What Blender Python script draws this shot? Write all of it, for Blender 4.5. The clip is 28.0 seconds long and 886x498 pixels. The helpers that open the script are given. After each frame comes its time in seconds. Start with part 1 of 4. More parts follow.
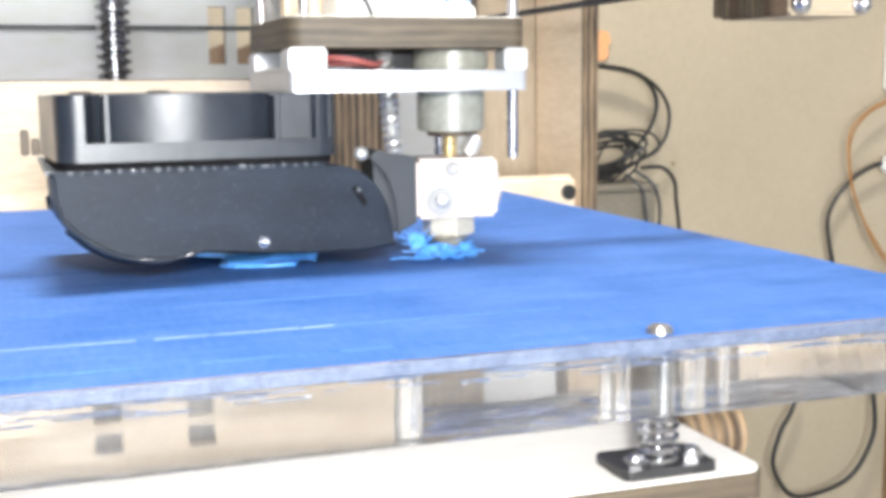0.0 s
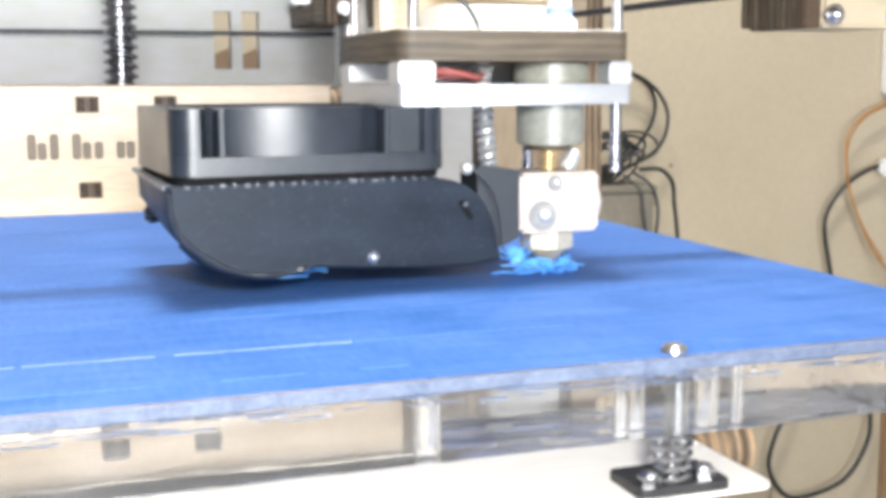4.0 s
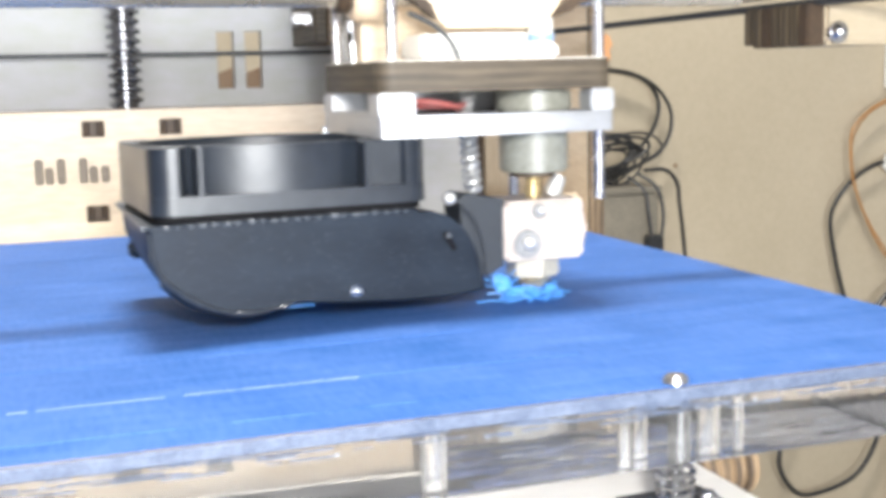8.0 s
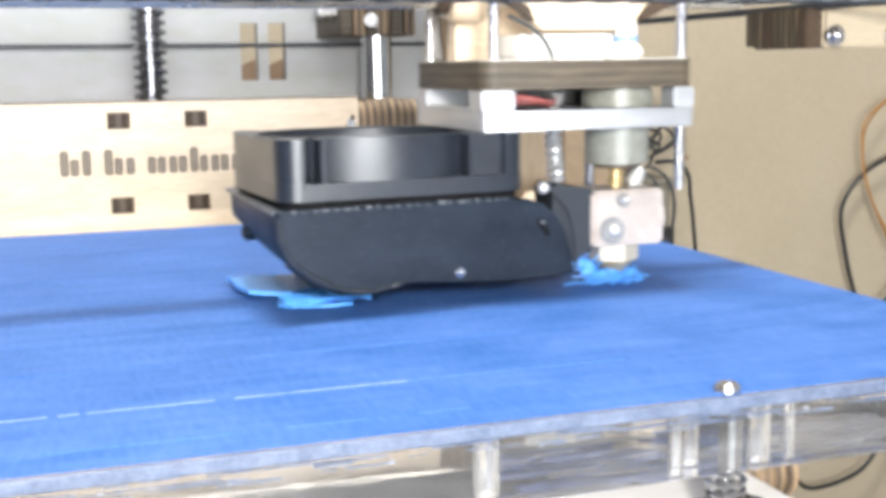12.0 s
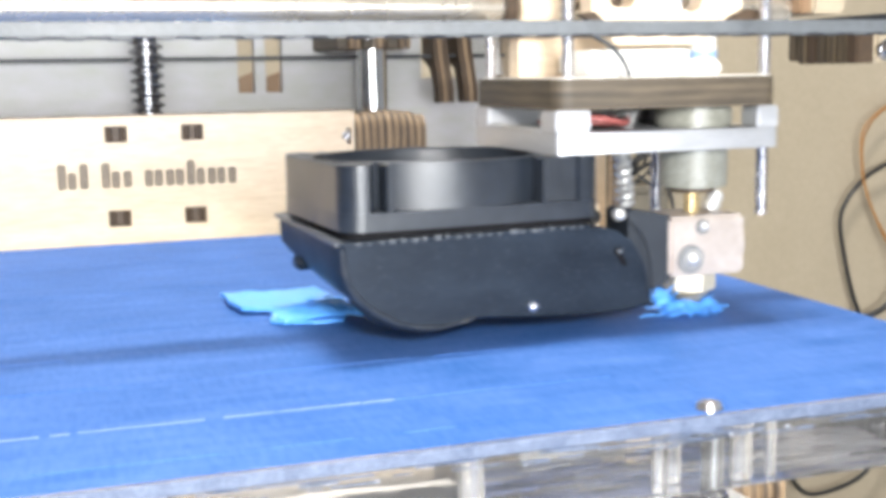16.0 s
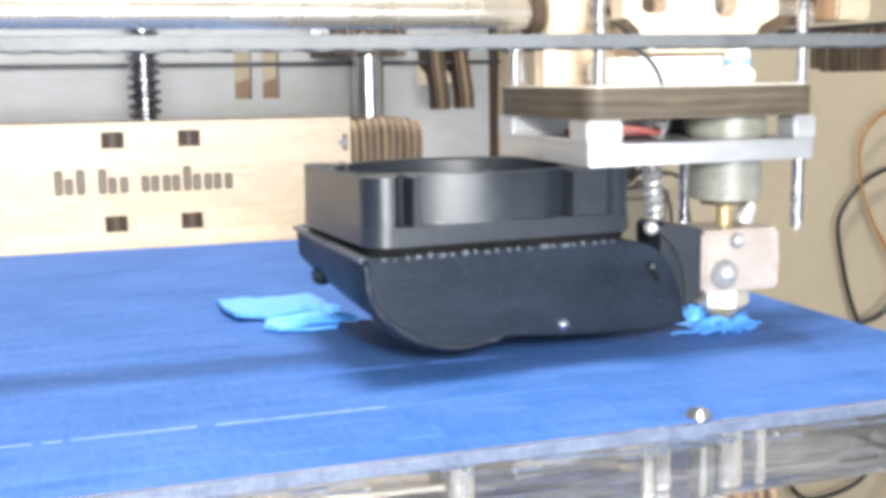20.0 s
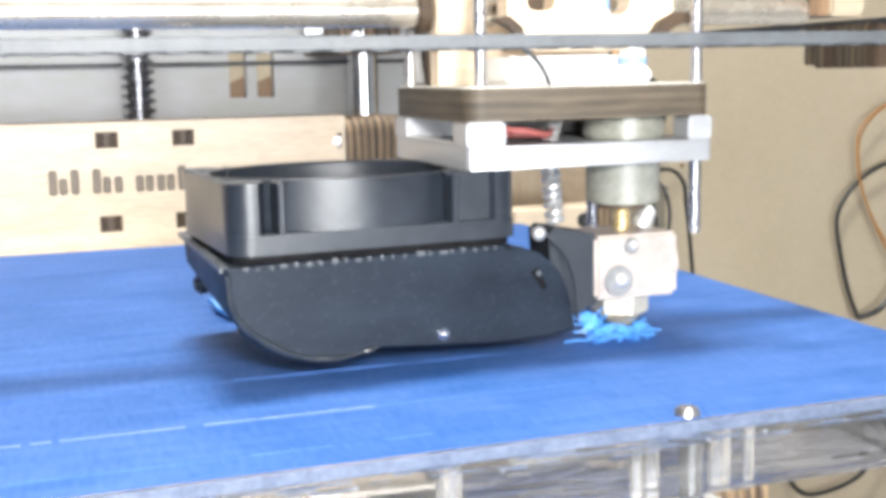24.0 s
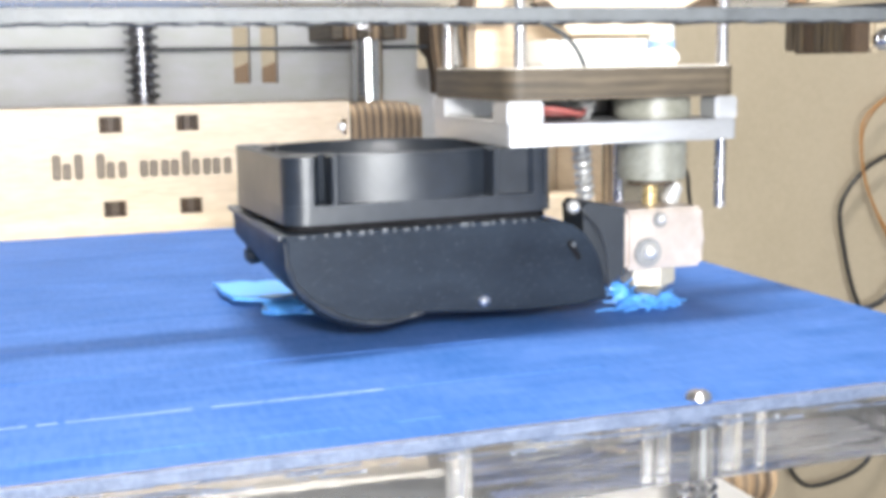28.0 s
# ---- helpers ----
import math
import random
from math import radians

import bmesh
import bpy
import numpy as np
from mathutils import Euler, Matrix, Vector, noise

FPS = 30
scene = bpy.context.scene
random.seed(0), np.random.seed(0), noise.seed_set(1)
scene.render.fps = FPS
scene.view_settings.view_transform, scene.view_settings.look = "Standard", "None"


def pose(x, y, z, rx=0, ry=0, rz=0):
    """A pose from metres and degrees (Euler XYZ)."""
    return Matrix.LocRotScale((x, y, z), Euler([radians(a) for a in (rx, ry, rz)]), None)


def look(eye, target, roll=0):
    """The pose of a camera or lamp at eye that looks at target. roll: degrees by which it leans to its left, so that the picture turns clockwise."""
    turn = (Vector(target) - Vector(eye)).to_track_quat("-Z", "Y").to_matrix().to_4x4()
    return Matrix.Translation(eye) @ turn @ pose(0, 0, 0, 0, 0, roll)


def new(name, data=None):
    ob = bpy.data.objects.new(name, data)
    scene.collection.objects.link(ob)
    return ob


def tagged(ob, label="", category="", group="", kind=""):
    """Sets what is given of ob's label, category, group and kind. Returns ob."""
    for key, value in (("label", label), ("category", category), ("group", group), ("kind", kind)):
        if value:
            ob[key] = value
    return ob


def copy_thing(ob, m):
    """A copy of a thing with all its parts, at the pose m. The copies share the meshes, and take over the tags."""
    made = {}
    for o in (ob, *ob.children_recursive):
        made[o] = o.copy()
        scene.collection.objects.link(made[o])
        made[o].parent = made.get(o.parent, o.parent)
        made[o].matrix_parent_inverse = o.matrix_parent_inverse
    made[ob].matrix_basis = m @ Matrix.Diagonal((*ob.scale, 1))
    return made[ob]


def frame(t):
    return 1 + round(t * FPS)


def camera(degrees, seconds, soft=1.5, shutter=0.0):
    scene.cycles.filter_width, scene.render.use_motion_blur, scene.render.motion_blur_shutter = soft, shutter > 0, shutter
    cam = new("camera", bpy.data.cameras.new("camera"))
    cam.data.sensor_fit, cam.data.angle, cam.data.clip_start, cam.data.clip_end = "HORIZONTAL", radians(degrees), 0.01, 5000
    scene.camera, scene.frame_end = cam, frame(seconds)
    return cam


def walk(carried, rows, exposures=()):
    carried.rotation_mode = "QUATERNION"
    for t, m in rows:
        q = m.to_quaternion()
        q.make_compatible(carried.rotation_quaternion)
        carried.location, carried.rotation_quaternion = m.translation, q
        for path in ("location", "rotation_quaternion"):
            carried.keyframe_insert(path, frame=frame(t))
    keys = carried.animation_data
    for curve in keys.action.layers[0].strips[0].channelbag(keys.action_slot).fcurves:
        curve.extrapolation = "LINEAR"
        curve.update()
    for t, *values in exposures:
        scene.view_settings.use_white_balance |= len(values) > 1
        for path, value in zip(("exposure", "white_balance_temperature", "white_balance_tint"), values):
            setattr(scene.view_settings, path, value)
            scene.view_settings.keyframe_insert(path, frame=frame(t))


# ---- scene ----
# A desktop 3D printer of laser-cut plywood at work; the bed's top is BED above the table top (z = 0).
BED = 0.30
cam = camera(40.9, 28.0, soft=4.6, shutter=0.4)
ROWS = [
    (0.0, -0.0327, -0.1576, 0.0386, -18.92, -7.92, 0.59),
    (0.5, -0.0343, -0.1572, 0.0394, -19.21, -8.04, 0.20),
    (1.0, -0.0344, -0.1570, 0.0398, -19.14, -8.06, 0.32),
    (1.5, -0.0351, -0.1560, 0.0394, -19.07, -8.18, 0.38),
    (2.0, -0.0355, -0.1560, 0.0397, -19.02, -8.25, 0.39),
    (2.5, -0.0361, -0.1565, 0.0407, -19.06, -8.16, 0.36),
    (3.0, -0.0364, -0.1568, 0.0413, -19.17, -8.07, 0.19),
    (3.5, -0.0368, -0.1571, 0.0417, -19.22, -8.01, 0.14),
    (5.5, -0.0341, -0.1590, 0.0435, -18.84, -8.26, 0.57),
    (6.0, -0.0349, -0.1588, 0.0439, -18.89, -8.20, 0.51),
    (6.5, -0.0360, -0.1580, 0.0443, -18.71, -8.28, 0.77),
    (7.0, -0.0366, -0.1581, 0.0447, -18.62, -8.33, 0.97),
    (7.5, -0.0355, -0.1590, 0.0449, -18.64, -8.30, 0.90),
    (8.0, -0.0365, -0.1602, 0.0485, -18.82, -8.08, 1.37),
    (8.5, -0.0392, -0.1565, 0.0492, -18.38, -8.93, 1.58),
    (9.0, -0.0412, -0.1548, 0.0482, -18.66, -9.16, 0.91),
    (9.5, -0.0410, -0.1547, 0.0484, -18.72, -9.27, 0.72),
    (10.0, -0.0414, -0.1568, 0.0502, -18.77, -8.90, 0.70),
    (10.5, -0.0416, -0.1571, 0.0508, -18.73, -8.81, 0.79),
    (11.0, -0.0416, -0.1573, 0.0512, -18.67, -8.68, 0.90),
    (11.5, -0.0414, -0.1571, 0.0507, -18.58, -8.77, 0.96),
    (12.0, -0.0433, -0.1563, 0.0512, -18.66, -8.68, 0.84),
    (12.5, -0.0421, -0.1588, 0.0529, -18.62, -8.41, 0.90),
    (14.5, -0.0420, -0.1582, 0.0526, -18.58, -8.56, 0.83),
    (15.0, -0.0418, -0.1591, 0.0535, -18.52, -8.49, 0.91),
    (15.5, -0.0422, -0.1596, 0.0542, -18.53, -8.34, 0.97),
    (16.0, -0.0416, -0.1595, 0.0542, -18.56, -8.45, 0.94),
    (16.5, -0.0417, -0.1596, 0.0542, -18.63, -8.38, 0.89),
    (17.0, -0.0416, -0.1594, 0.0541, -18.64, -8.40, 0.89),
    (17.5, -0.0420, -0.1589, 0.0542, -18.69, -8.48, 0.81),
    (18.0, -0.0416, -0.1606, 0.0556, -18.66, -8.22, 0.79),
    (18.5, -0.0411, -0.1607, 0.0556, -18.65, -8.21, 0.88),
    (19.0, -0.0409, -0.1612, 0.0557, -18.70, -8.18, 0.79),
    (19.5, -0.0405, -0.1616, 0.0558, -18.60, -8.17, 0.85),
    (20.0, -0.0407, -0.1610, 0.0551, -18.60, -8.26, 0.84),
    (20.5, -0.0413, -0.1613, 0.0564, -18.66, -8.12, 0.81),
    (21.0, -0.0418, -0.1617, 0.0569, -18.66, -8.06, 0.88),
    (21.5, -0.0406, -0.1605, 0.0547, -18.66, -8.37, 0.85),
    (22.0, -0.0371, -0.1598, 0.0521, -18.60, -8.78, 1.04),
    (22.5, -0.0395, -0.1594, 0.0529, -18.41, -8.78, 1.13),
    (24.5, -0.0386, -0.1621, 0.0556, -18.60, -8.34, 1.15),
    (25.0, -0.0393, -0.1607, 0.0548, -18.55, -8.49, 1.14),
    (25.5, -0.0395, -0.1601, 0.0547, -18.52, -8.65, 1.16),
    (26.0, -0.0396, -0.1610, 0.0554, -18.59, -8.43, 1.07),
    (26.5, -0.0405, -0.1607, 0.0557, -18.57, -8.40, 0.94),
    (27.0, -0.0386, -0.1623, 0.0554, -18.80, -8.31, 0.62),
    (27.5, -0.0407, -0.1601, 0.0547, -18.60, -8.47, 0.78),
    (28.0, -0.0396, -0.1597, 0.0537, -18.51, -8.84, 0.92),
]
EXPOSURES = [(0.0, 0.12), (3.5, 0.1), (8.0, 0.05), (28.0, 0.03)]
walk(cam, [(t, pose(x, y, z + BED, 90 + pitch, 0, yaw) @ pose(0, 0, 0, 0, 0, -roll)) for t, x, y, z, yaw, pitch, roll in ROWS], EXPOSURES)

# ---- light ----
world = bpy.data.worlds.new("world")
scene.world = world
world.use_nodes = True
sky = world.node_tree.nodes.new("ShaderNodeTexSky")
sky.sky_type, sky.sun_disc, sky.sun_elevation, sky.sun_rotation = "NISHITA", False, radians(30), radians(20)
world.node_tree.links.new(sky.outputs[0], world.node_tree.nodes["Background"].inputs[0])
world.node_tree.nodes["Background"].inputs[1].default_value = 0.08


def area_lamp(name, eye, target, sx, sy, power, colour):
    data = bpy.data.lights.new(name, "AREA")
    data.shape, data.size, data.size_y, data.energy, data.color = "RECTANGLE", sx, sy, power, colour
    lamp = new(name, data)
    lamp.matrix_world = look(eye, target)
    return lamp


area_lamp("ceiling_lamp_light", (0.03, 0.27, 1.66), (0.03, 0.265, BED), 0.46, 0.22, 32.5, (1.0, 0.975, 0.94))
# Fill lamp added behind the camera; the window round it is made up.
area_lamp("front_fill_light", (-0.16, -2.385, BED + 0.03), (-0.16, 0.1, BED + 0.03), 1.5, 0.64, 66, (0.93, 0.97, 1.0))
area_lamp("phone_torch_light", (-0.022, -0.196, BED + 0.088), (0.05, 0.25, BED), 0.03, 0.03, 1.42, (1.0, 0.985, 0.965))

# ---- materials ----


def nodes_of(name):
    m = bpy.data.materials.new(name)
    m.use_nodes = True
    nt = m.node_tree
    return m, nt, nt.nodes["Principled BSDF"]


def add(nt, kind, **inputs):
    n = nt.nodes.new(kind)
    for key, value in inputs.items():
        n.inputs[key.replace("_", " ")].default_value = value
    return n


def coords(nt, scale=(1, 1, 1)):
    tc = nt.nodes.new("ShaderNodeTexCoord")
    mp = nt.nodes.new("ShaderNodeMapping")
    mp.inputs["Scale"].default_value = scale
    nt.links.new(tc.outputs["Object"], mp.inputs["Vector"])
    return mp.outputs["Vector"]


def ramp(nt, fac, stops):
    r = nt.nodes.new("ShaderNodeValToRGB")
    while len(r.color_ramp.elements) < len(stops):
        r.color_ramp.elements.new(0.5)
    for e, (p, c) in zip(r.color_ramp.elements, stops):
        e.position, e.color = p, (*c, 1)
    nt.links.new(fac, r.inputs[0])
    return r.outputs[0]


def bump(nt, bsdf, height, strength, distance=0.001):
    b = add(nt, "ShaderNodeBump", Strength=strength, Distance=distance)
    nt.links.new(height, b.inputs["Height"])
    nt.links.new(b.outputs[0], bsdf.inputs["Normal"])


def noisy(name, dark, light, scale, rough, metal=0.0, stretch=(1, 1, 1), relief=0.15, fine=8.0, rough_var=0.1, coat=0.0, gloss=0.5):
    """A surface whose colour and gloss drift at two scales, with a fine relief."""
    m, nt, b = nodes_of(name)
    v = coords(nt, stretch)
    n1 = add(nt, "ShaderNodeTexNoise", Scale=scale, Detail=5.0, Roughness=0.6)
    n2 = add(nt, "ShaderNodeTexNoise", Scale=scale * fine, Detail=4.0, Roughness=0.65)
    for n in (n1, n2):
        nt.links.new(v, n.inputs["Vector"])
    mix = nt.nodes.new("ShaderNodeMath")
    mix.operation = "MULTIPLY_ADD"
    mix.inputs[1].default_value = 0.45
    nt.links.new(n2.outputs[0], mix.inputs[0])
    half = nt.nodes.new("ShaderNodeMath")
    half.operation = "MULTIPLY"
    half.inputs[1].default_value = 0.55
    nt.links.new(n1.outputs[0], half.inputs[0])
    nt.links.new(half.outputs[0], mix.inputs[2])
    nt.links.new(ramp(nt, mix.outputs[0], [(0.32, dark), (0.68, light)]), b.inputs["Base Color"])
    lo, hi = max(0.03, rough - rough_var), min(1, rough + rough_var)
    nt.links.new(ramp(nt, n1.outputs[0], [(0.3, (lo,) * 3), (0.7, (hi,) * 3)]), b.inputs["Roughness"])
    b.inputs["Metallic"].default_value = metal
    b.inputs["Coat Weight"].default_value = coat
    b.inputs["Specular IOR Level"].default_value = gloss
    if relief:
        bump(nt, b, n2.outputs[0], relief, 0.0006)
    return m


def plywood_edge(name, axis, pitch, dark, light, contrast=0.24):
    """Scorched laser-cut plywood seen on its edge: veneers of alternating tone across the given axis."""
    m, nt, b = nodes_of(name)
    v = coords(nt)
    sep = nt.nodes.new("ShaderNodeSeparateXYZ")
    nt.links.new(v, sep.inputs[0])
    wob = add(nt, "ShaderNodeTexNoise", Scale=38.0, Detail=5.0)
    nt.links.new(v, wob.inputs["Vector"])
    pos = nt.nodes.new("ShaderNodeMath")
    pos.operation = "MULTIPLY_ADD"
    pos.inputs[1].default_value = 0.0018
    nt.links.new(wob.outputs[0], pos.inputs[0])
    nt.links.new(sep.outputs["XYZ".index(axis)], pos.inputs[2])
    sc = nt.nodes.new("ShaderNodeMath")
    sc.operation = "MULTIPLY"
    sc.inputs[1].default_value = 2 * math.pi / pitch
    nt.links.new(pos.outputs[0], sc.inputs[0])
    si = nt.nodes.new("ShaderNodeMath")
    si.operation = "SINE"
    nt.links.new(sc.outputs[0], si.inputs[0])
    grain = add(nt, "ShaderNodeTexNoise", Scale=420.0, Detail=5.0, Roughness=0.65)
    nt.links.new(coords(nt, tuple(1.0 if a == axis else 0.14 for a in "XYZ")), grain.inputs["Vector"])
    su = nt.nodes.new("ShaderNodeMath")
    su.operation = "MULTIPLY_ADD"
    su.inputs[1].default_value = contrast
    nt.links.new(si.outputs[0], su.inputs[0])
    nt.links.new(grain.outputs[0], su.inputs[2])
    nt.links.new(ramp(nt, su.outputs[0], [(0.15, dark), (0.55, tuple((a + c) / 2 for a, c in zip(dark, light))), (0.85, light)]), b.inputs["Base Color"])
    b.inputs["Roughness"].default_value = 0.62
    bump(nt, b, su.outputs[0], 0.3, 0.0003)
    return m


BIRCH = noisy("birch_plywood_face", (0.64, 0.495, 0.335), (0.86, 0.725, 0.56), 18.0, 0.55, stretch=(1, 1, 7), relief=0.08)
BIRCH_FLAT = noisy("birch_plywood_board", (0.70, 0.67, 0.62), (0.80, 0.78, 0.74), 14.0, 0.5, stretch=(1, 6, 1), relief=0.08)
PANEL = noisy("pale_plywood_wall", (0.47, 0.485, 0.44), (0.57, 0.565, 0.605), 11.0, 0.75, stretch=(1, 1, 2.5), relief=0.04, gloss=0.25)
# Birch whose shade in the rear corner is put into a browner colour.
CORNER = noisy("shade_brown_plywood", (0.33, 0.26, 0.18), (0.46, 0.37, 0.27), 22.0, 0.6, stretch=(4, 1, 0.6), relief=0.08)
EDGE_Z = plywood_edge("plywood_edge_across_z", "Z", 0.0021, (0.034, 0.027, 0.020), (0.150, 0.116, 0.076), 0.11)
EDGE_X = plywood_edge("plywood_edge_across_x", "X", 0.0029, (0.036, 0.024, 0.017), (0.30, 0.205, 0.118))
EDGE_Y = plywood_edge("plywood_edge_across_y", "Y", 0.0024, (0.022, 0.016, 0.010), (0.135, 0.098, 0.055), 0.17)
BLOCK = noisy("dull_plywood_face", (0.40, 0.335, 0.235), (0.52, 0.43, 0.31), 40.0, 0.55, stretch=(1, 1, 4), relief=0.08)
SCORCH = noisy("scorched_laser_cut", (0.03, 0.018, 0.010), (0.09, 0.055, 0.03), 120.0, 0.7)
ENGRAVE_PALE = noisy("engraved_tan", (0.20, 0.165, 0.125), (0.31, 0.26, 0.205), 300.0, 0.75)
ENGRAVE = noisy("engraved_brown", (0.09, 0.07, 0.055), (0.17, 0.13, 0.10), 300.0, 0.75)


def masking_tape(name, dark, light):
    """Crepe masking tape: fine creases across the strip, long faint streaks along it."""
    m, nt, b = nodes_of(name)
    streak = add(nt, "ShaderNodeTexNoise", Scale=26.0, Detail=4.0, Roughness=0.6)
    nt.links.new(coords(nt, (1, 9, 1)), streak.inputs["Vector"])
    blotch = add(nt, "ShaderNodeTexNoise", Scale=38.0, Detail=6.0, Roughness=0.7)
    nt.links.new(coords(nt), blotch.inputs["Vector"])
    crepe = add(nt, "ShaderNodeTexNoise", Scale=900.0, Detail=3.0, Roughness=0.6)
    nt.links.new(coords(nt, (1, 0.22, 1)), crepe.inputs["Vector"])
    total = None
    for n, weight in ((streak, 0.30), (blotch, 0.44), (crepe, 0.26)):
        k = nt.nodes.new("ShaderNodeMath")
        k.operation = "MULTIPLY_ADD"
        k.inputs[1].default_value, k.inputs[2].default_value = weight, 0.0
        nt.links.new(n.outputs[0], k.inputs[0])
        if total is not None:
            nt.links.new(total, k.inputs[2])
        total = k.outputs[0]
    nt.links.new(ramp(nt, total, [(0.38, dark), (0.62, light)]), b.inputs["Base Color"])
    nt.links.new(ramp(nt, blotch.outputs[0], [(0.3, (0.52,) * 3), (0.7, (0.68,) * 3)]), b.inputs["Roughness"])
    b.inputs["Specular IOR Level"].default_value = 0.14
    bump(nt, b, crepe.outputs[0], 0.12, 0.0003)
    return m


TAPE = masking_tape("blue_masking_tape", (0.022, 0.092, 0.292), (0.074, 0.160, 0.425))
# Pale blue that paints glints in tape gaps and reflections in the plate.
BLUE_GLINT = noisy("pale_blue_glint", (0.12, 0.19, 0.50), (0.34, 0.42, 0.74), 200.0, 0.6, gloss=0.2)
TAPE_SEAM = noisy("tape_seam_blue", (0.045, 0.125, 0.38), (0.085, 0.185, 0.49), 200.0, 0.6, gloss=0.2)
PLASTIC = noisy("black_fan_plastic", (0.012, 0.016, 0.023), (0.026, 0.032, 0.043), 45.0, 0.34, relief=0.10, rough_var=0.07, gloss=0.65)
OUTLET = noisy("dark_outlet_plastic", (0.009, 0.012, 0.018), (0.018, 0.024, 0.033), 60.0, 0.5, relief=0.1, fine=14.0)
SEAM = noisy("black_seam_plastic", (0.004, 0.004, 0.005), (0.012, 0.012, 0.014), 90.0, 0.85, relief=0.1, gloss=0.1)


def printed_plastic(name, dark, light, speck):
    """Black printed plastic: cloudy tone, a fine grain of print layers and pale specks that paint its sparkle."""
    m, nt, b = nodes_of(name)
    cloud = add(nt, "ShaderNodeTexNoise", Scale=36.0, Detail=5.0, Roughness=0.6)
    nt.links.new(coords(nt, (1, 1, 2.6)), cloud.inputs["Vector"])
    grain = add(nt, "ShaderNodeTexNoise", Scale=1500.0, Detail=3.0, Roughness=0.65)
    nt.links.new(coords(nt, (1, 1, 1.6)), grain.inputs["Vector"])
    tone = ramp(nt, cloud.outputs[0], [(0.32, dark), (0.68, light)])
    spots = ramp(nt, grain.outputs[0], [(0.61, (0, 0, 0)), (0.82, (1, 1, 1))])
    mix = nt.nodes.new("ShaderNodeMix")
    mix.data_type = "RGBA"
    mix.inputs["B"].default_value = (*speck, 1)
    nt.links.new(spots, mix.inputs["Factor"])
    nt.links.new(tone, mix.inputs["A"])
    nt.links.new(mix.outputs["Result"], b.inputs["Base Color"])
    nt.links.new(ramp(nt, cloud.outputs[0], [(0.3, (0.40,) * 3), (0.7, (0.55,) * 3)]), b.inputs["Roughness"])
    b.inputs["Specular IOR Level"].default_value = 0.27
    bump(nt, b, grain.outputs[0], 0.28, 0.0004)
    return m


DUCT = printed_plastic("black_printed_plastic", (0.004, 0.007, 0.013), (0.013, 0.021, 0.034), (0.075, 0.095, 0.12))
DUCT_RIM = noisy("pale_grey_plastic_rim", (0.05, 0.058, 0.068), (0.14, 0.15, 0.165), 160.0, 0.4, relief=0.2)
ALU = noisy("milled_aluminium", (0.45, 0.46, 0.485), (0.60, 0.61, 0.635), 60.0, 0.4, metal=0.6, stretch=(1, 1, 9), relief=0.06)
HEAT_ALU = noisy("heat_stained_aluminium", (0.46, 0.395, 0.355), (0.585, 0.525, 0.485), 50.0, 0.40, metal=0.45, relief=0.1)
CHROME = noisy("polished_steel", (0.46, 0.47, 0.49), (0.60, 0.61, 0.63), 90.0, 0.18, metal=1.0, relief=0.02, rough_var=0.04)
# The warm tint paints in the beige surroundings that the rod mirrors.
ROD = noisy("steel_with_warm_reflection", (0.52, 0.47, 0.40), (0.66, 0.61, 0.53), 90.0, 0.27, metal=0.8, relief=0.03, rough_var=0.05)
STEEL = noisy("zinc_plated_steel", (0.48, 0.48, 0.50), (0.66, 0.66, 0.68), 110.0, 0.27, metal=1.0, relief=0.05)
SCREW_STEEL = noisy("dark_screw_steel", (0.20, 0.20, 0.21), (0.36, 0.36, 0.38), 110.0, 0.24, metal=1.0, relief=0.05)
GREY_STEEL = noisy("dull_grey_steel", (0.20, 0.20, 0.20), (0.32, 0.32, 0.32), 140.0, 0.42, metal=0.5, relief=0.06)
PALE_STEEL = noisy("pale_brushed_steel", (0.58, 0.58, 0.58), (0.74, 0.74, 0.73), 120.0, 0.36, metal=0.6, relief=0.06)
BRASS = noisy("brass", (0.62, 0.47, 0.22), (0.80, 0.66, 0.38), 90.0, 0.3, metal=0.7, relief=0.05)
# Dull pale brass; the reflection on its bright facets is put in too.
NOZZLE = noisy("pale_nozzle_brass", (0.60, 0.54, 0.42), (0.80, 0.74, 0.60), 120.0, 0.32, metal=0.5, relief=0.08)
PEEK = noisy("grey_beige_peek", (0.17, 0.17, 0.142), (0.31, 0.31, 0.268), 70.0, 0.34, relief=0.08)
WHITE = noisy("white_plastic", (0.74, 0.74, 0.72), (0.84, 0.84, 0.82), 60.0, 0.4, relief=0.05)
RUBBER = noisy("black_belt_rubber", (0.018, 0.020, 0.024), (0.04, 0.044, 0.05), 120.0, 0.55, relief=0.2)
BELT_GREY = noisy("grey_belt_back", (0.026, 0.030, 0.035), (0.055, 0.062, 0.07), 150.0, 0.6, relief=0.2)
CABLE = noisy("black_cable_sheath", (0.012, 0.012, 0.013), (0.03, 0.03, 0.032), 80.0, 0.4, relief=0.05)
ORANGE_WIRE = noisy("orange_brown_wire", (0.34, 0.16, 0.05), (0.48, 0.24, 0.08), 80.0, 0.45, relief=0.05)
BLUE_GREY = noisy("blue_grey_plastic", (0.20, 0.32, 0.52), (0.28, 0.42, 0.64), 60.0, 0.4, relief=0.05)
ORANGE_PAPER = noisy("orange_paper", (0.75, 0.34, 0.14), (0.85, 0.45, 0.22), 40.0, 0.6)
RED_WIRE = noisy("red_wire", (0.28, 0.075, 0.07), (0.40, 0.12, 0.11), 80.0, 0.4, relief=0.05)
BLUE_PLA = noisy("bright_blue_filament", (0.05, 0.26, 0.76), (0.13, 0.42, 0.92), 150.0, 0.35, relief=0.2)
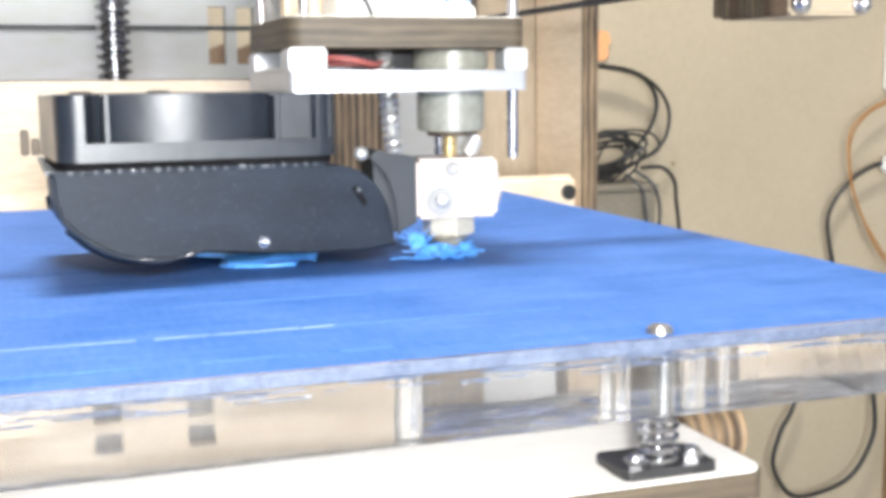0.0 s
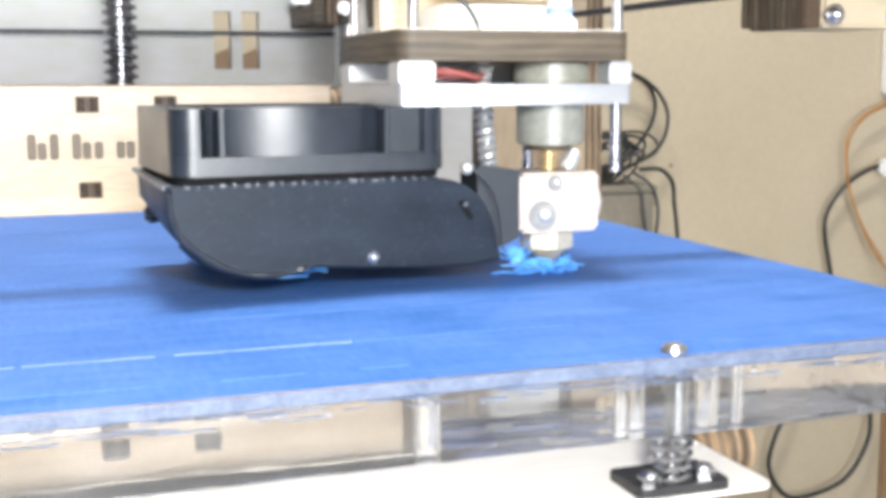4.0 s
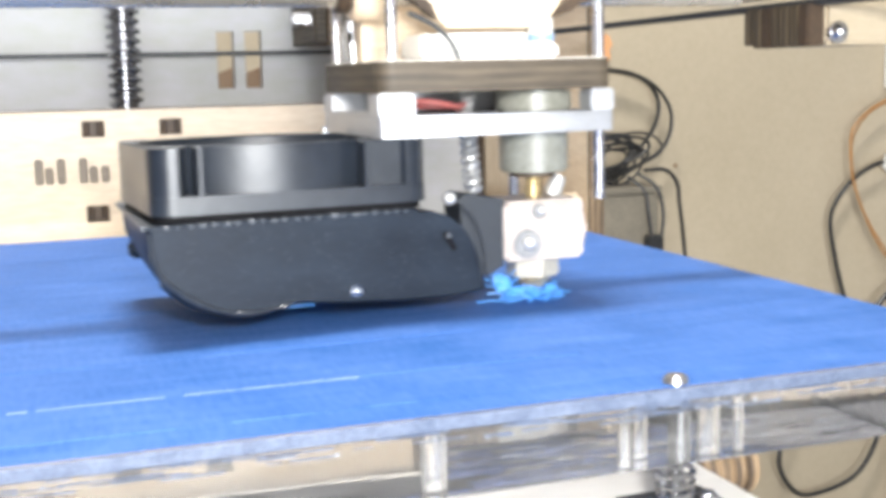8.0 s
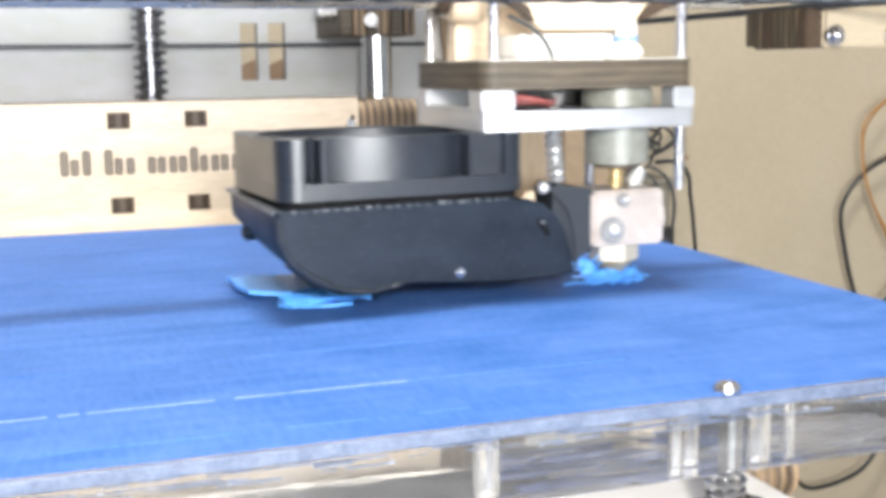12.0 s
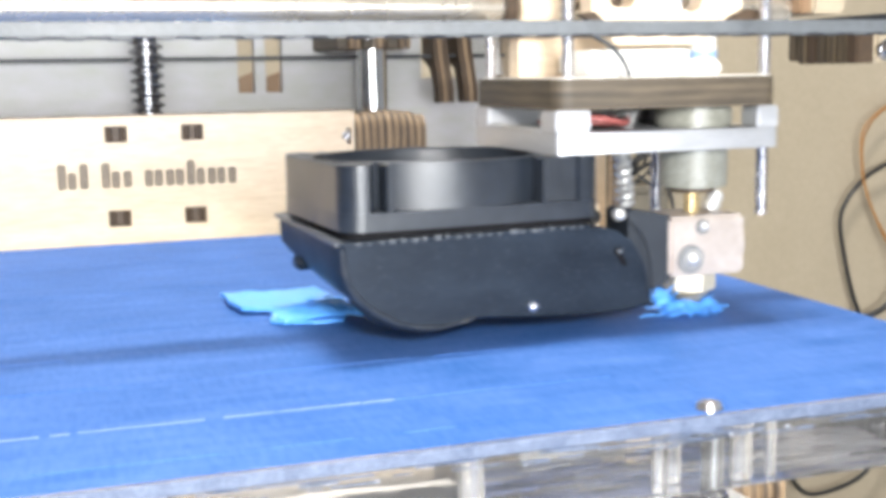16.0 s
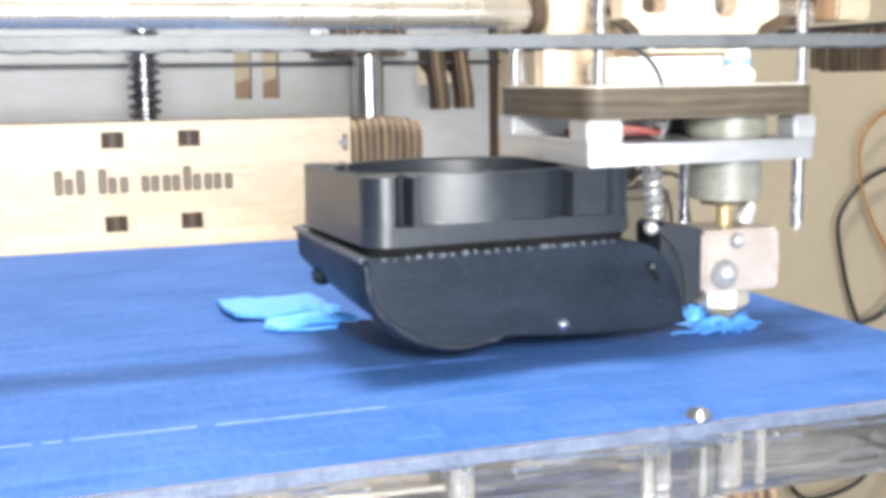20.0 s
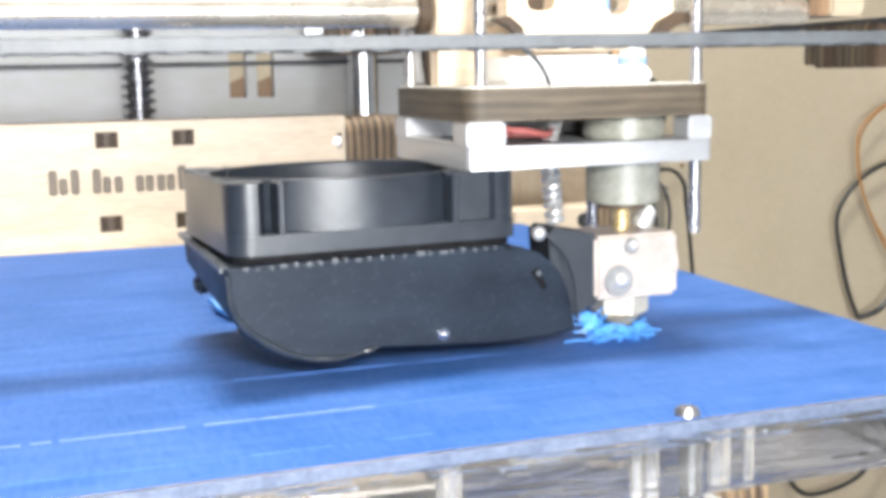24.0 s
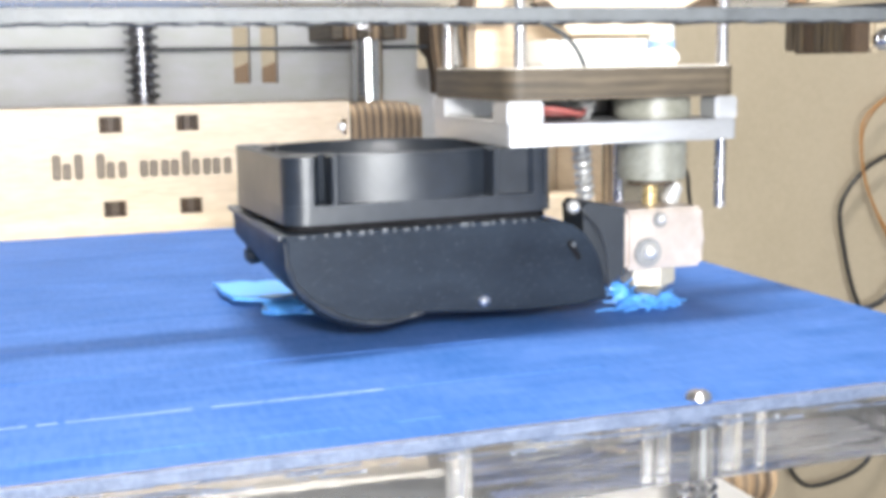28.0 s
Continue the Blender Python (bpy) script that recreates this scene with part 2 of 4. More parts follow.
WALL = noisy("beige_wall_paint", (0.435, 0.365, 0.26), (0.525, 0.445, 0.33), 3.6, 0.5, relief=0.02, fine=40.0)
CEILING = noisy("white_ceiling_paint", (0.72, 0.71, 0.69), (0.80, 0.79, 0.77), 2.0, 0.8)
# Unseen table top; grey is chosen to cool bounced light and reflections.
TABLE = noisy("grey_table_top", (0.40, 0.42, 0.45), (0.50, 0.52, 0.55), 6.0, 0.45, stretch=(1, 7, 1))
# Unseen wall, made dark to dim what the fan's left face reflects.
WALL_DARK = noisy("dark_grey_unseen_wall", (0.13, 0.135, 0.15), (0.17, 0.175, 0.19), 2.2, 0.65, relief=0.12, fine=60.0)
# Unseen walls, pale grey to cool the light they bounce.
WALL_PALE = noisy("pale_grey_unseen_wall", (0.58, 0.60, 0.63), (0.64, 0.66, 0.69), 2.2, 0.65, relief=0.12, fine=60.0)
FLOOR = noisy("grey_floor", (0.20, 0.19, 0.18), (0.30, 0.29, 0.27), 3.0, 0.6)
# The shade on the box is put into this darker grey-brown.
BOX_GREY = noisy("grey_metal_box_in_shade", (0.16, 0.14, 0.11), (0.25, 0.22, 0.17), 30.0, 0.5, relief=0.08)
TRIM = noisy("brown_wood_trim", (0.22, 0.13, 0.07), (0.33, 0.21, 0.12), 20.0, 0.5, stretch=(1, 1, 0.2))


def acrylic(name, colour, haze, rough):
    """Clear acrylic, hazed by scuffs; glare and inner reflections are put into the haze too."""
    m, nt, b = nodes_of(name)
    b.inputs["Base Color"].default_value = (*colour, 1)
    b.inputs["IOR"].default_value = 1.49
    v = coords(nt, (0.3, 1, 2.6))
    n = add(nt, "ShaderNodeTexNoise", Scale=85.0, Detail=7.0, Roughness=0.65)
    n2 = add(nt, "ShaderNodeTexNoise", Scale=120.0, Detail=4.0, Roughness=0.55)
    for k in (n, n2):
        nt.links.new(v, k.inputs["Vector"])
    nt.links.new(ramp(nt, n.outputs[0], [(0.45, (rough,) * 3), (0.8, (rough + 0.05,) * 3)]), b.inputs["Roughness"])
    nt.links.new(ramp(nt, n.outputs[0], [(0.30, (haze + 0.045,) * 3), (0.52, (haze,) * 3), (0.75, (haze - 0.08,) * 3)]), b.inputs["Transmission Weight"])
    bump(nt, b, n2.outputs[0], 0.011, 0.001)
    return m


ACRYLIC = acrylic("clear_acrylic", (1.0, 1.0, 1.0), 0.945, 0.0)
PALE_TINT = noisy("pale_reflection_tint", (0.30, 0.31, 0.38), (0.52, 0.50, 0.52), 60.0, 0.5, stretch=(0.5, 2, 1))
EDGE_GLINT = noisy("bright_edge_glint", (0.26, 0.29, 0.36), (0.48, 0.51, 0.58), 300.0, 0.2, relief=0.3)
EDGE_REFLECTION = noisy("edge_reflection_grey", (0.05, 0.072, 0.13), (0.15, 0.185, 0.27), 150.0, 0.38, relief=0.4)


# ---- building helpers: all sizes in millimetres ----
MM = 0.001


def thing(name, base, label, category, group="", kind=""):
    """An empty at its base (millimetres, measured from the bed's top plane) that parents the parts."""
    ob = new(name)
    ob.empty_display_size = 0.005
    ob.location = (base[0] * MM, base[1] * MM, base[2] * MM + BED)
    return tagged(ob, label, category, group, kind)


def mesh_of(name, bm, material, smooth=True):
    me = bpy.data.meshes.new(name)
    for v in bm.verts:
        v.co *= MM
    bmesh.ops.recalc_face_normals(bm, faces=bm.faces)
    bm.to_mesh(me)
    bm.free()
    for i, mat in enumerate(material if isinstance(material, (list, tuple)) else [material]):
        me.materials.append(mat)
    if smooth:
        me.shade_smooth()
        me.set_sharp_from_angle(angle=radians(35))
    return me


def part(name, bm, material, parent, label="", at=(0, 0, 0)):
    ob = new(name, mesh_of(name, bm, material))
    ob.parent = parent
    ob.location = Vector(at) * MM
    return tagged(ob, label)


def solo(name, bm, material, base, label, category, group="", kind=""):
    """A thing that is one mesh."""
    ob = new(name, mesh_of(name, bm, material))
    ob.location = (base[0] * MM, base[1] * MM, base[2] * MM + BED)
    return tagged(ob, label, category, group, kind)


def merge(*bms):
    out = bms[0]
    for b in bms[1:]:
        me = bpy.data.meshes.new("tmp")
        b.to_mesh(me)
        b.free()
        out.from_mesh(me)
        bpy.data.meshes.remove(me)
    return out


def box(x0, x1, y0, y1, z0, z1, r=0.4, seg=1):
    bm = bmesh.new()
    bmesh.ops.create_cube(bm, size=1)
    for v in bm.verts:
        v.co = Vector(((x0 + x1) / 2 + v.co.x * (x1 - x0), (y0 + y1) / 2 + v.co.y * (y1 - y0), (z0 + z1) / 2 + v.co.z * (z1 - z0)))
    if r:
        bmesh.ops.bevel(bm, geom=list(bm.edges), offset=r, segments=seg, affect="EDGES", clamp_overlap=True)
    return bm


def cyl(p, q, r, r2=None, n=24, bevel=0.0):
    """A cylinder or cone from p to q."""
    p, q = Vector(p), Vector(q)
    bm = bmesh.new()
    d = q - p
    bmesh.ops.create_cone(bm, cap_ends=True, segments=n, radius1=r, radius2=r if r2 is None else r2, depth=d.length)
    if bevel:
        bmesh.ops.bevel(bm, geom=[e for e in bm.edges if len(e.link_faces) == 2 and any(len(f.verts) > 4 for f in e.link_faces)], offset=bevel, segments=2, affect="EDGES")
    m = Matrix.Translation((p + q) / 2) @ d.to_track_quat("Z", "Y").to_matrix().to_4x4()
    bmesh.ops.transform(bm, matrix=m, verts=bm.verts)
    return bm


def ball(c, r, n=12, squash=1.0):
    bm = bmesh.new()
    bmesh.ops.create_uvsphere(bm, u_segments=n, v_segments=max(6, n // 2), radius=r)
    for v in bm.verts:
        v.co = Vector((v.co.x, v.co.y, v.co.z * squash)) + Vector(c)
    return bm


def prism(outline, axis, a, b, r=0.0, holes=()):
    """A flat outline (2D points) drawn out from a to b along an axis. Holes are outlines, too."""
    def put(u, v, w):
        return {"x": (w, u, v), "y": (u, w, v), "z": (u, v, w)}[axis]
    bm = bmesh.new()
    loops = []
    for ring in (outline, *holes):
        vs = [bm.verts.new(put(u, v, a)) for u, v in ring]
        loops.append(vs)
        for i in range(len(vs)):
            bm.edges.new((vs[i], vs[(i + 1) % len(vs)]))
    bmesh.ops.triangle_fill(bm, use_beauty=True, use_dissolve=False, edges=list(bm.edges))
    faces = list(bm.faces)
    ex = bmesh.ops.extrude_face_region(bm, geom=faces)
    shift = Vector(put(0, 0, b - a))
    bmesh.ops.translate(bm, vec=shift, verts=[g for g in ex["geom"] if isinstance(g, bmesh.types.BMVert)])
    return bm


def rounded(x0, x1, y0, y1, r, n=5):
    pts = []
    for cx, cy, a0 in ((x1 - r, y1 - r, 0), (x0 + r, y1 - r, 90), (x0 + r, y0 + r, 180), (x1 - r, y0 + r, 270)):
        pts += [(cx + r * math.cos(radians(a0 + 90 * i / n)), cy + r * math.sin(radians(a0 + 90 * i / n))) for i in range(n + 1)]
    return pts


def circle(cx, cy, r, n=28):
    return [(cx + r * math.cos(2 * math.pi * i / n), cy + r * math.sin(2 * math.pi * i / n)) for i in range(n)]


def smooth_path(pts, steps=8):
    """A Catmull-Rom line through the points."""
    P = [Vector(p) for p in pts]
    P = [2 * P[0] - P[1], *P, 2 * P[-1] - P[-2]]
    out = []
    for i in range(1, len(P) - 2):
        for k in range(steps):
            t = k / steps
            a, b, c, d = P[i - 1:i + 3]
            out.append(0.5 * (2 * b + (c - a) * t + (2 * a - 5 * b + 4 * c - d) * t * t + (3 * b - a - 3 * c + d) * t ** 3))
    out.append(P[-2])
    return out


def tube(path, r, n=8, flat=1.0, taper=None):
    """A round cord along a list of points."""
    bm = bmesh.new()
    path = [Vector(p) for p in path]
    rings = []
    up = Vector((0.13, 0.31, 0.94))
    for i, p in enumerate(path):
        d = (path[min(i + 1, len(path) - 1)] - path[max(i - 1, 0)]).normalized()
        u = d.cross(up)
        if u.length < 0.05:
            u = d.cross(Vector((1, 0, 0)))
        u.normalize()
        w = d.cross(u)
        up = -w if w.dot(up) < 0 else w
        rr = r if taper is None else r * taper[min(len(taper) - 1, int(i * len(taper) / len(path)))]
        rings.append([bm.verts.new(p + rr * (math.cos(2 * math.pi * k / n) * u + flat * math.sin(2 * math.pi * k / n) * up)) for k in range(n)])
    for a, b in zip(rings, rings[1:]):
        for k in range(n):
            bm.faces.new((a[k], a[(k + 1) % n], b[(k + 1) % n], b[k]))
    bm.faces.new(rings[0][::-1])
    bm.faces.new(rings[-1])
    return bm


def helix(p, q, radius, wire, pitch, per=12, n=6):
    p, q = Vector(p), Vector(q)
    d = q - p
    turns = d.length / pitch
    w = d.normalized()
    u = w.cross(Vector((0.3, 0.9, 0.1))).normalized()
    v = w.cross(u)
    k = int(turns * per)
    return tube([p + d * i / k + radius * (math.cos(2 * math.pi * turns * i / k) * u + math.sin(2 * math.pi * turns * i / k) * v) for i in range(k + 1)], wire, n)


def crumple(seed, rx, ry, rz):
    """A torn, crumpled clot: a ball pushed about by noise at two scales."""
    bm = bmesh.new()
    bmesh.ops.create_icosphere(bm, subdivisions=4, radius=1)
    for v in bm.verts:
        n = v.co.normalized()
        d = 1 + 0.55 * noise.noise(n * 1.7 + Vector((seed, 0, 0))) + 0.38 * noise.noise(n * 4.2 + Vector((0, seed, 0))) + 0.16 * noise.noise(n * 11 + Vector((0, 0, seed)))
        v.co = Vector((n.x * rx, n.y * ry, n.z * rz)) * d
    return bm


# ---- the room ----
def slab(name, x0, x1, y0, y1, z0, z1, mat, label, category):
    return solo(name, box(x0, x1, y0, y1, z0, z1, 0), mat, (0, 0, 0), label, category, kind="structure")


LOW = -300 - 740
slab("floor", -2000, 2200, -2400, 1060, LOW - 60, LOW, FLOOR, "grey floor under the table", "floor")
slab("wall_north", -2000, 2200, 1060, 1160, LOW, LOW + 2500, WALL, "beige painted wall behind the printer, with small marks", "wall")
solo("wall_south", prism([(-2000, LOW), (2200, LOW), (2200, LOW + 2500), (-2000, LOW + 2500)], "y", -2500, -2400, holes=[[(-930, -310), (610, -310), (610, 370), (-930, 370)]]), WALL_PALE, (0, 0, 0), "unseen pale grey wall with an added window", "wall", kind="structure")
slab("wall_west", -2100, -2000, -2500, 1160, LOW, LOW + 2500, WALL_DARK, "unseen side wall, dark to dim the fan's left face", "wall")
slab("wall_east", 2200, 2300, -2500, 1160, LOW, LOW + 2500, WALL_PALE, "unseen side wall, pale grey to cool the bounced light", "wall")
slab("ceiling", -2100, 2300, -2500, 1160, LOW + 2500, LOW + 2560, CEILING, "white ceiling", "ceiling")

# Unseen window, added to house the fill lamp.
window = thing("fill_window", (-160, -2450, -310), "unseen white-framed window added round the fill lamp", "window", kind="structure")
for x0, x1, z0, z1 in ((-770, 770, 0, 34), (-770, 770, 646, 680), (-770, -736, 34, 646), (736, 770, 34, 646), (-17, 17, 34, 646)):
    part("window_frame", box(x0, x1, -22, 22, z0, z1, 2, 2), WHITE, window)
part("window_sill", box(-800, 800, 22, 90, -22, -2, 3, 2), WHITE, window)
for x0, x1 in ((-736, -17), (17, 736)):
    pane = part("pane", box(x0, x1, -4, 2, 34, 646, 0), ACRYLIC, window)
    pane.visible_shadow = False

table = thing("table", (0, 100, -300), "unseen grey table that carries the printer", "table")
part("tabletop", box(-800, 480, -420, 290, -28, 0, 2), TABLE, table, at=(0, 0, 0))
for sx in (-760, 440):
    for sy in (-380, 250):
        part("leg", box(sx - 25, sx + 25, sy - 25, sy + 25, -740, -28, 2), TABLE, table)

# ---- printer case: plywood panels round the bed ----
case = thing("printer_frame", (10, 100, -300), "laser-cut birch plywood case of a desktop 3D printer", "printer frame")
CB = Vector((10, 100, -300))


def case_part(name, bm, mat, label=""):
    return part(name, bm, mat, case, label, at=-CB)


rear_holes = [[(x0, 47.2), (x0 + 7.0, 47.2), (x0 + 7.0, 70.0), (x0, 70.0)] for x0 in (35.5, 46.8)] + [[(x0, 52), (x0 + 7.0, 52), (x0 + 7.0, 72), (x0, 72)] for x0 in (113.2, 123.8)]
case_part("rear_panel", prism([(-175, -300), (176, -300), (176, 130), (-175, 130)], "y", 327, 333, holes=rear_holes), PANEL, "pale plywood rear panel with slots")
for x0 in (176, -181):
    case_part("side_panel", prism(rounded(-150, 333, -300, 130, 2), "x", x0, x0 + 6, holes=[rounded(-135, 277, -190, 116, 14)]), BIRCH, "plywood side panel with a large window")
for x0 in (35.5, 46.8):
    case_part("slot_wedge", prism([(x0 - 1, 45), (x0 + 8, 45), (x0 + 8, 56), (x0 - 1, 52.5)], "y", 334, 338), TRIM, "brown wedge behind a slot")
case_part("bottom_panel", box(-175, 176, -150, 327, -300, -294, 0.5), BIRCH_FLAT)
case_part("panel_edge", box(175.6, 182.4, 276.2, 277.2, -176, 102, 0.1), EDGE_X, "scorched cut edge of the side window")
case_part("corner_panel", box(148.9, 175.6, 323.4, 326.8, -60, 90, 0.3), CORNER, "plywood corner strip, browned to stand in for shade")
case_part("corner_strip", box(145.8, 148.7, 325.4, 327.4, -40, 90, 0.2), SCORCH, "dark seam down the rear panel")
for x0 in (113.5, 124.1):
    prof = [(326.5, 71.5), (312, 71.5), (310, 62), (306.5, 54), (304, 48), (303.5, 42), (311, 42), (312, 49), (316, 56), (326.5, 60)]
    for k in range(3):
        case_part("hooked_tab", prism([(y - 0.3 * k, z) for y, z in prof], "x", x0 + 2.05 * k, x0 + 2.05 * k + 1.95), [SCORCH, EDGE_X][k == 1], "")

# ---- the lift: rods, screw, back plate, platform ----
screw_rod = thing("lead_screw", (-3.5, 289, -290), "shiny trapezoidal lead screw of the lift", "lead screw")


def threaded(length, r, pitch, depth, n=20):
    """A rod with a square-ish helical thread, standing on its base."""
    bm = bmesh.new()
    per = 6
    steps = int(length / pitch * per)
    rings = []
    shape = [0, 1, 1, 1, 0, 0]
    for i in range(steps + 1):
        ring = []
        for k in range(n):
            ph = (i + per * k / n) % per
            f = ph - int(ph)
            s = shape[int(ph) % per] * (1 - f) + shape[(int(ph) + 1) % per] * f
            rr = r - depth * (1 - s)
            a = 2 * math.pi * k / n
            ring.append(bm.verts.new((rr * math.cos(a), rr * math.sin(a), length * i / steps)))
        rings.append(ring)
    for a, b in zip(rings, rings[1:]):
        for k in range(n):
            bm.faces.new((a[k], a[(k + 1) % n], b[(k + 1) % n], b[k]))
    bm.faces.new(rings[0][::-1])
    bm.faces.new(rings[-1])
    return bm


part("thread", threaded(410, 6.0, 3.5, 2.1), SCREW_STEEL, screw_rod)
rod = thing("guide_rod", (82.2, 293, -290), "polished round steel guide rod of the lift", "guide rod", "guide rods of the lift")
part("shaft", cyl((0, 0, 0), (0, 0, 410), 6.0, n=32), CHROME, rod)
rod2 = copy_thing(rod, Matrix.Translation((-0.089, 0.293, BED - 0.290)))

mount = thing("rod_mount", (81.5, 296, 63.5), "stacked plywood clamp at the top of the guide rod", "rod mount")
for k in range(6):
    part("ply_layer", box(-14.8 + 5 * k, -10.1 + 5 * k, -10, 33, 0, 22, 0.6), EDGE_X if k % 2 else EDGE_Z, mount)
part("bolt_head", cyl((-3.5, -13, 6), (-3.5, -9.8, 6), 2.6, n=12, bevel=0.4), STEEL, mount, "round steel bolt head")
part("bolt_nut", cyl((-22, -4, 9), (-15.2, -4, 9), 2.8, n=6, bevel=0.3), STEEL, mount, "steel hexagon nut")

stage = thing("lift_stage", (0, 260, -27.5), "birch plywood lift stage with back plate and bed platform", "lift stage")
SB = Vector((0, 260, -27.5))


def stage_part(name, bm, mat, label=""):
    return part(name, bm, mat, stage, label, at=-SB)


slots = []
for sx in (-16.5, 10.2):
    for sz in (34.4, 4.5, -14.0, -27.0):
        slots.append((sx, sz))
plate_holes = [[(x - 3.9, z - 2.9), (x + 3.9, z - 2.9), (x + 3.9, z + 2.9), (x - 3.9, z + 2.9)] for x, z in slots]
plate_holes.append([(65.6, 30.0), (67.2, 30.0), (67.2, 28.2), (69.0, 28.2), (69.0, 34.2), (67.2, 34.2), (67.2, 32.6), (65.6, 32.6)])
back = stage_part("back_plate", prism([(-150, -60), (70.2, -60), (70.2, 40.8), (-150, 40.8)], "y", 276, 282, holes=plate_holes), BIRCH, "birch plywood back plate with slots and an engraved wordmark")
for x, z in slots:
    for k in range(3):
        stage_part("tab_end", box(x - 3.7 + 2.5 * k, x - 1.35 + 2.5 * k, 276.8, 284, z - 2.7, z + 2.7, 0.2), SCORCH if k != 1 else ENGRAVE)
# Dark sheet behind the cut-out stands in for the shade inside.
stage_part("nut_pocket_shade", box(65.2, 69.4, 280.2, 281.6, 27.8, 34.6, 0.1), SCORCH)
stage_part("captive_nut", cyl((67.4, 276.5, 31.2), (67.4, 280.5, 31.2), 1.7, n=6), STEEL, "steel nut in a cut-out")
# the wordmark: plain engraved strokes, a shape for each sign
W0, W1, WZ = -37.0, 29.8, 15.6
step = (W1 - W0) / 9
for k in range(9):
    x0 = W0 + k * step
    tall = 8.8 if k in (0, 1, 2, 6) else 5.8
    for j in range(1 if k in (1, 3, 8) else 2):
        high = tall if j == 0 else 5.8
        rim = rounded(x0 + 0.1 + 3.4 * j, x0 + 2.9 + 3.4 * j, WZ, WZ + high, 0.9, 4)
        core = rounded(x0 + 0.65 + 3.4 * j, x0 + 2.35 + 3.4 * j, WZ + 0.55, WZ + high - 0.55, 0.6, 4)
        mark = stage_part("engraved_mark", prism(rim, "y", 275.8, 276.1), ENGRAVE)
        part("mark_core", prism(core, "y", 275.65, 275.85), ENGRAVE_PALE, mark)
stage_part("plate_top_edge", box(-150, 70.2, 275.8, 282.2, 40.8, 41.2, 0.1), SCORCH, "scorched top edge")
# bearing block: stacked plywood cheeks with rounded tops
for bx in (70.4, -106.0):
    for k in range(7):
        x0 = bx + 4.1 * k
        prof = [(276.6, -70), (311, -70)] + [(311 - 6 + 6 * math.cos(radians(a)), 33.2 + 6 * math.sin(radians(a))) for a in range(0, 91, 18)] + [(276.6 + 6 - 6 * math.cos(radians(a)), 33.2 + 6 * math.sin(radians(a))) for a in range(90, -1, -18)]
        lift = [0, 0.5, 0.8, 0.9, 0.7, 0.3, -0.9][k]
        stage_part("bearing_cheek", prism([(y, z + lift) for y, z in prof], "x", x0, x0 + 3.9), EDGE_X)
# platform under the bed
stage_part("platform", prism(rounded(-88, 74.4, -2, 272, 3), "z", -27.5, -22.2), BIRCH_FLAT, "pale plywood platform under the clear bed")
stage_part("platform_edge", prism(rounded(-88.3, 74.7, -2.3, 272.3, 3), "z", -27.3, -22.7), EDGE_Z, "scorched plywood edge")
for k in range(4):
    stage_part("bracket_layer", cyl((88.5 + 3.4 * k, 50, -33.5), (91.7 + 3.4 * k, 50, -33.5), 6.0, n=24, bevel=0.5), EDGE_X)
stage_part("bracket_arm", box(60, 88.4, 47, 53, -38, -31, 0.6), EDGE_Y)
for sx in (-70, 60):
    stage_part("arm", box(sx, sx + 6, 60, 272, -56, -27.7, 0.6), EDGE_Y)
stage_part("arm_end", box(138, 174.5, 279, 285, -40, 1.6, 2.0, 3), BIRCH, "pale plywood bracket end")
stage_part("arm_bolt", cyl((170.6, 277.2, -5.3), (170.6, 279.2, -5.3), 3.1, n=20, bevel=0.6), CABLE, "black round bolt head")

# ---- the bed: thick clear acrylic under blue tape ----
bed = thing("print_bed", (0, 122, -13), "thick clear acrylic print bed covered with blue masking tape", "print bed")
BB = Vector((0, 122, -13))
slab_bm = box(-135, 128.2, 0, 243.5, -13, -0.35, 0.5, 2)


def cavity(x, y, r, n=24):
    """A drilled hole: an inner wall that faces its axis, closed just inside both faces."""
    bm = cyl((x, y, -12.7), (x, y, -0.7), r, n=n)
    bmesh.ops.reverse_faces(bm, faces=bm.faces)
    return bm


def plain_mesh(bm, mat, name):
    """A mesh whose face directions are kept."""
    me = bpy.data.meshes.new(name)
    for v in bm.verts:
        v.co *= MM
    bm.to_mesh(me)
    bm.free()
    me.materials.append(mat)
    me.shade_smooth()
    me.set_sharp_from_angle(angle=radians(35))
    return me


# The last two holes are added to make bright streaks beside the screw.
slab_bm = merge(slab_bm, cavity(17.3, 7.0, 2.2), cavity(64.2, 6.0, 2.2), cavity(53.0, 10, 1.5), cavity(48.5, 4.5, 1.2), cavity(69.5, 5.0, 1.0))
slab_ob = new("acrylic_plate", plain_mesh(slab_bm, ACRYLIC, "acrylic_plate"))
slab_ob.parent = bed
slab_ob.location = -BB * MM
slab_ob.visible_shadow = False
tagged(slab_ob, "thick clear acrylic plate")
# The tape's reflection along the plate's upper edge is built as a grey band.
part("edge_reflection_band", box(-134.6, 127.8, -0.28, 0.6, -2.5, -0.45, 0.2), EDGE_REFLECTION, bed, "grey band for the tape's reflection in the clear plate's edge", at=-BB)
# Strips added under the tape; their colours stand in for the plate's reflections.
rnd = random.Random(31)
for k in range(34):
    y0 = 50 + 47 * k / 34 + rnd.uniform(-0.4, 0.4)
    x = 34 + rnd.uniform(-4, 12)
    if k < 7 and k % 2:
        x = -100 + rnd.uniform(0, 40)
    while x < 124:
        x1 = min(127, x + rnd.uniform(9, 40))
        wide = rnd.uniform(0.7, 1.9)
        n = 6
        rim = [(x + (x1 - x) * q / n, y0 + rnd.uniform(-0.25, 0.25)) for q in range(n + 1)]
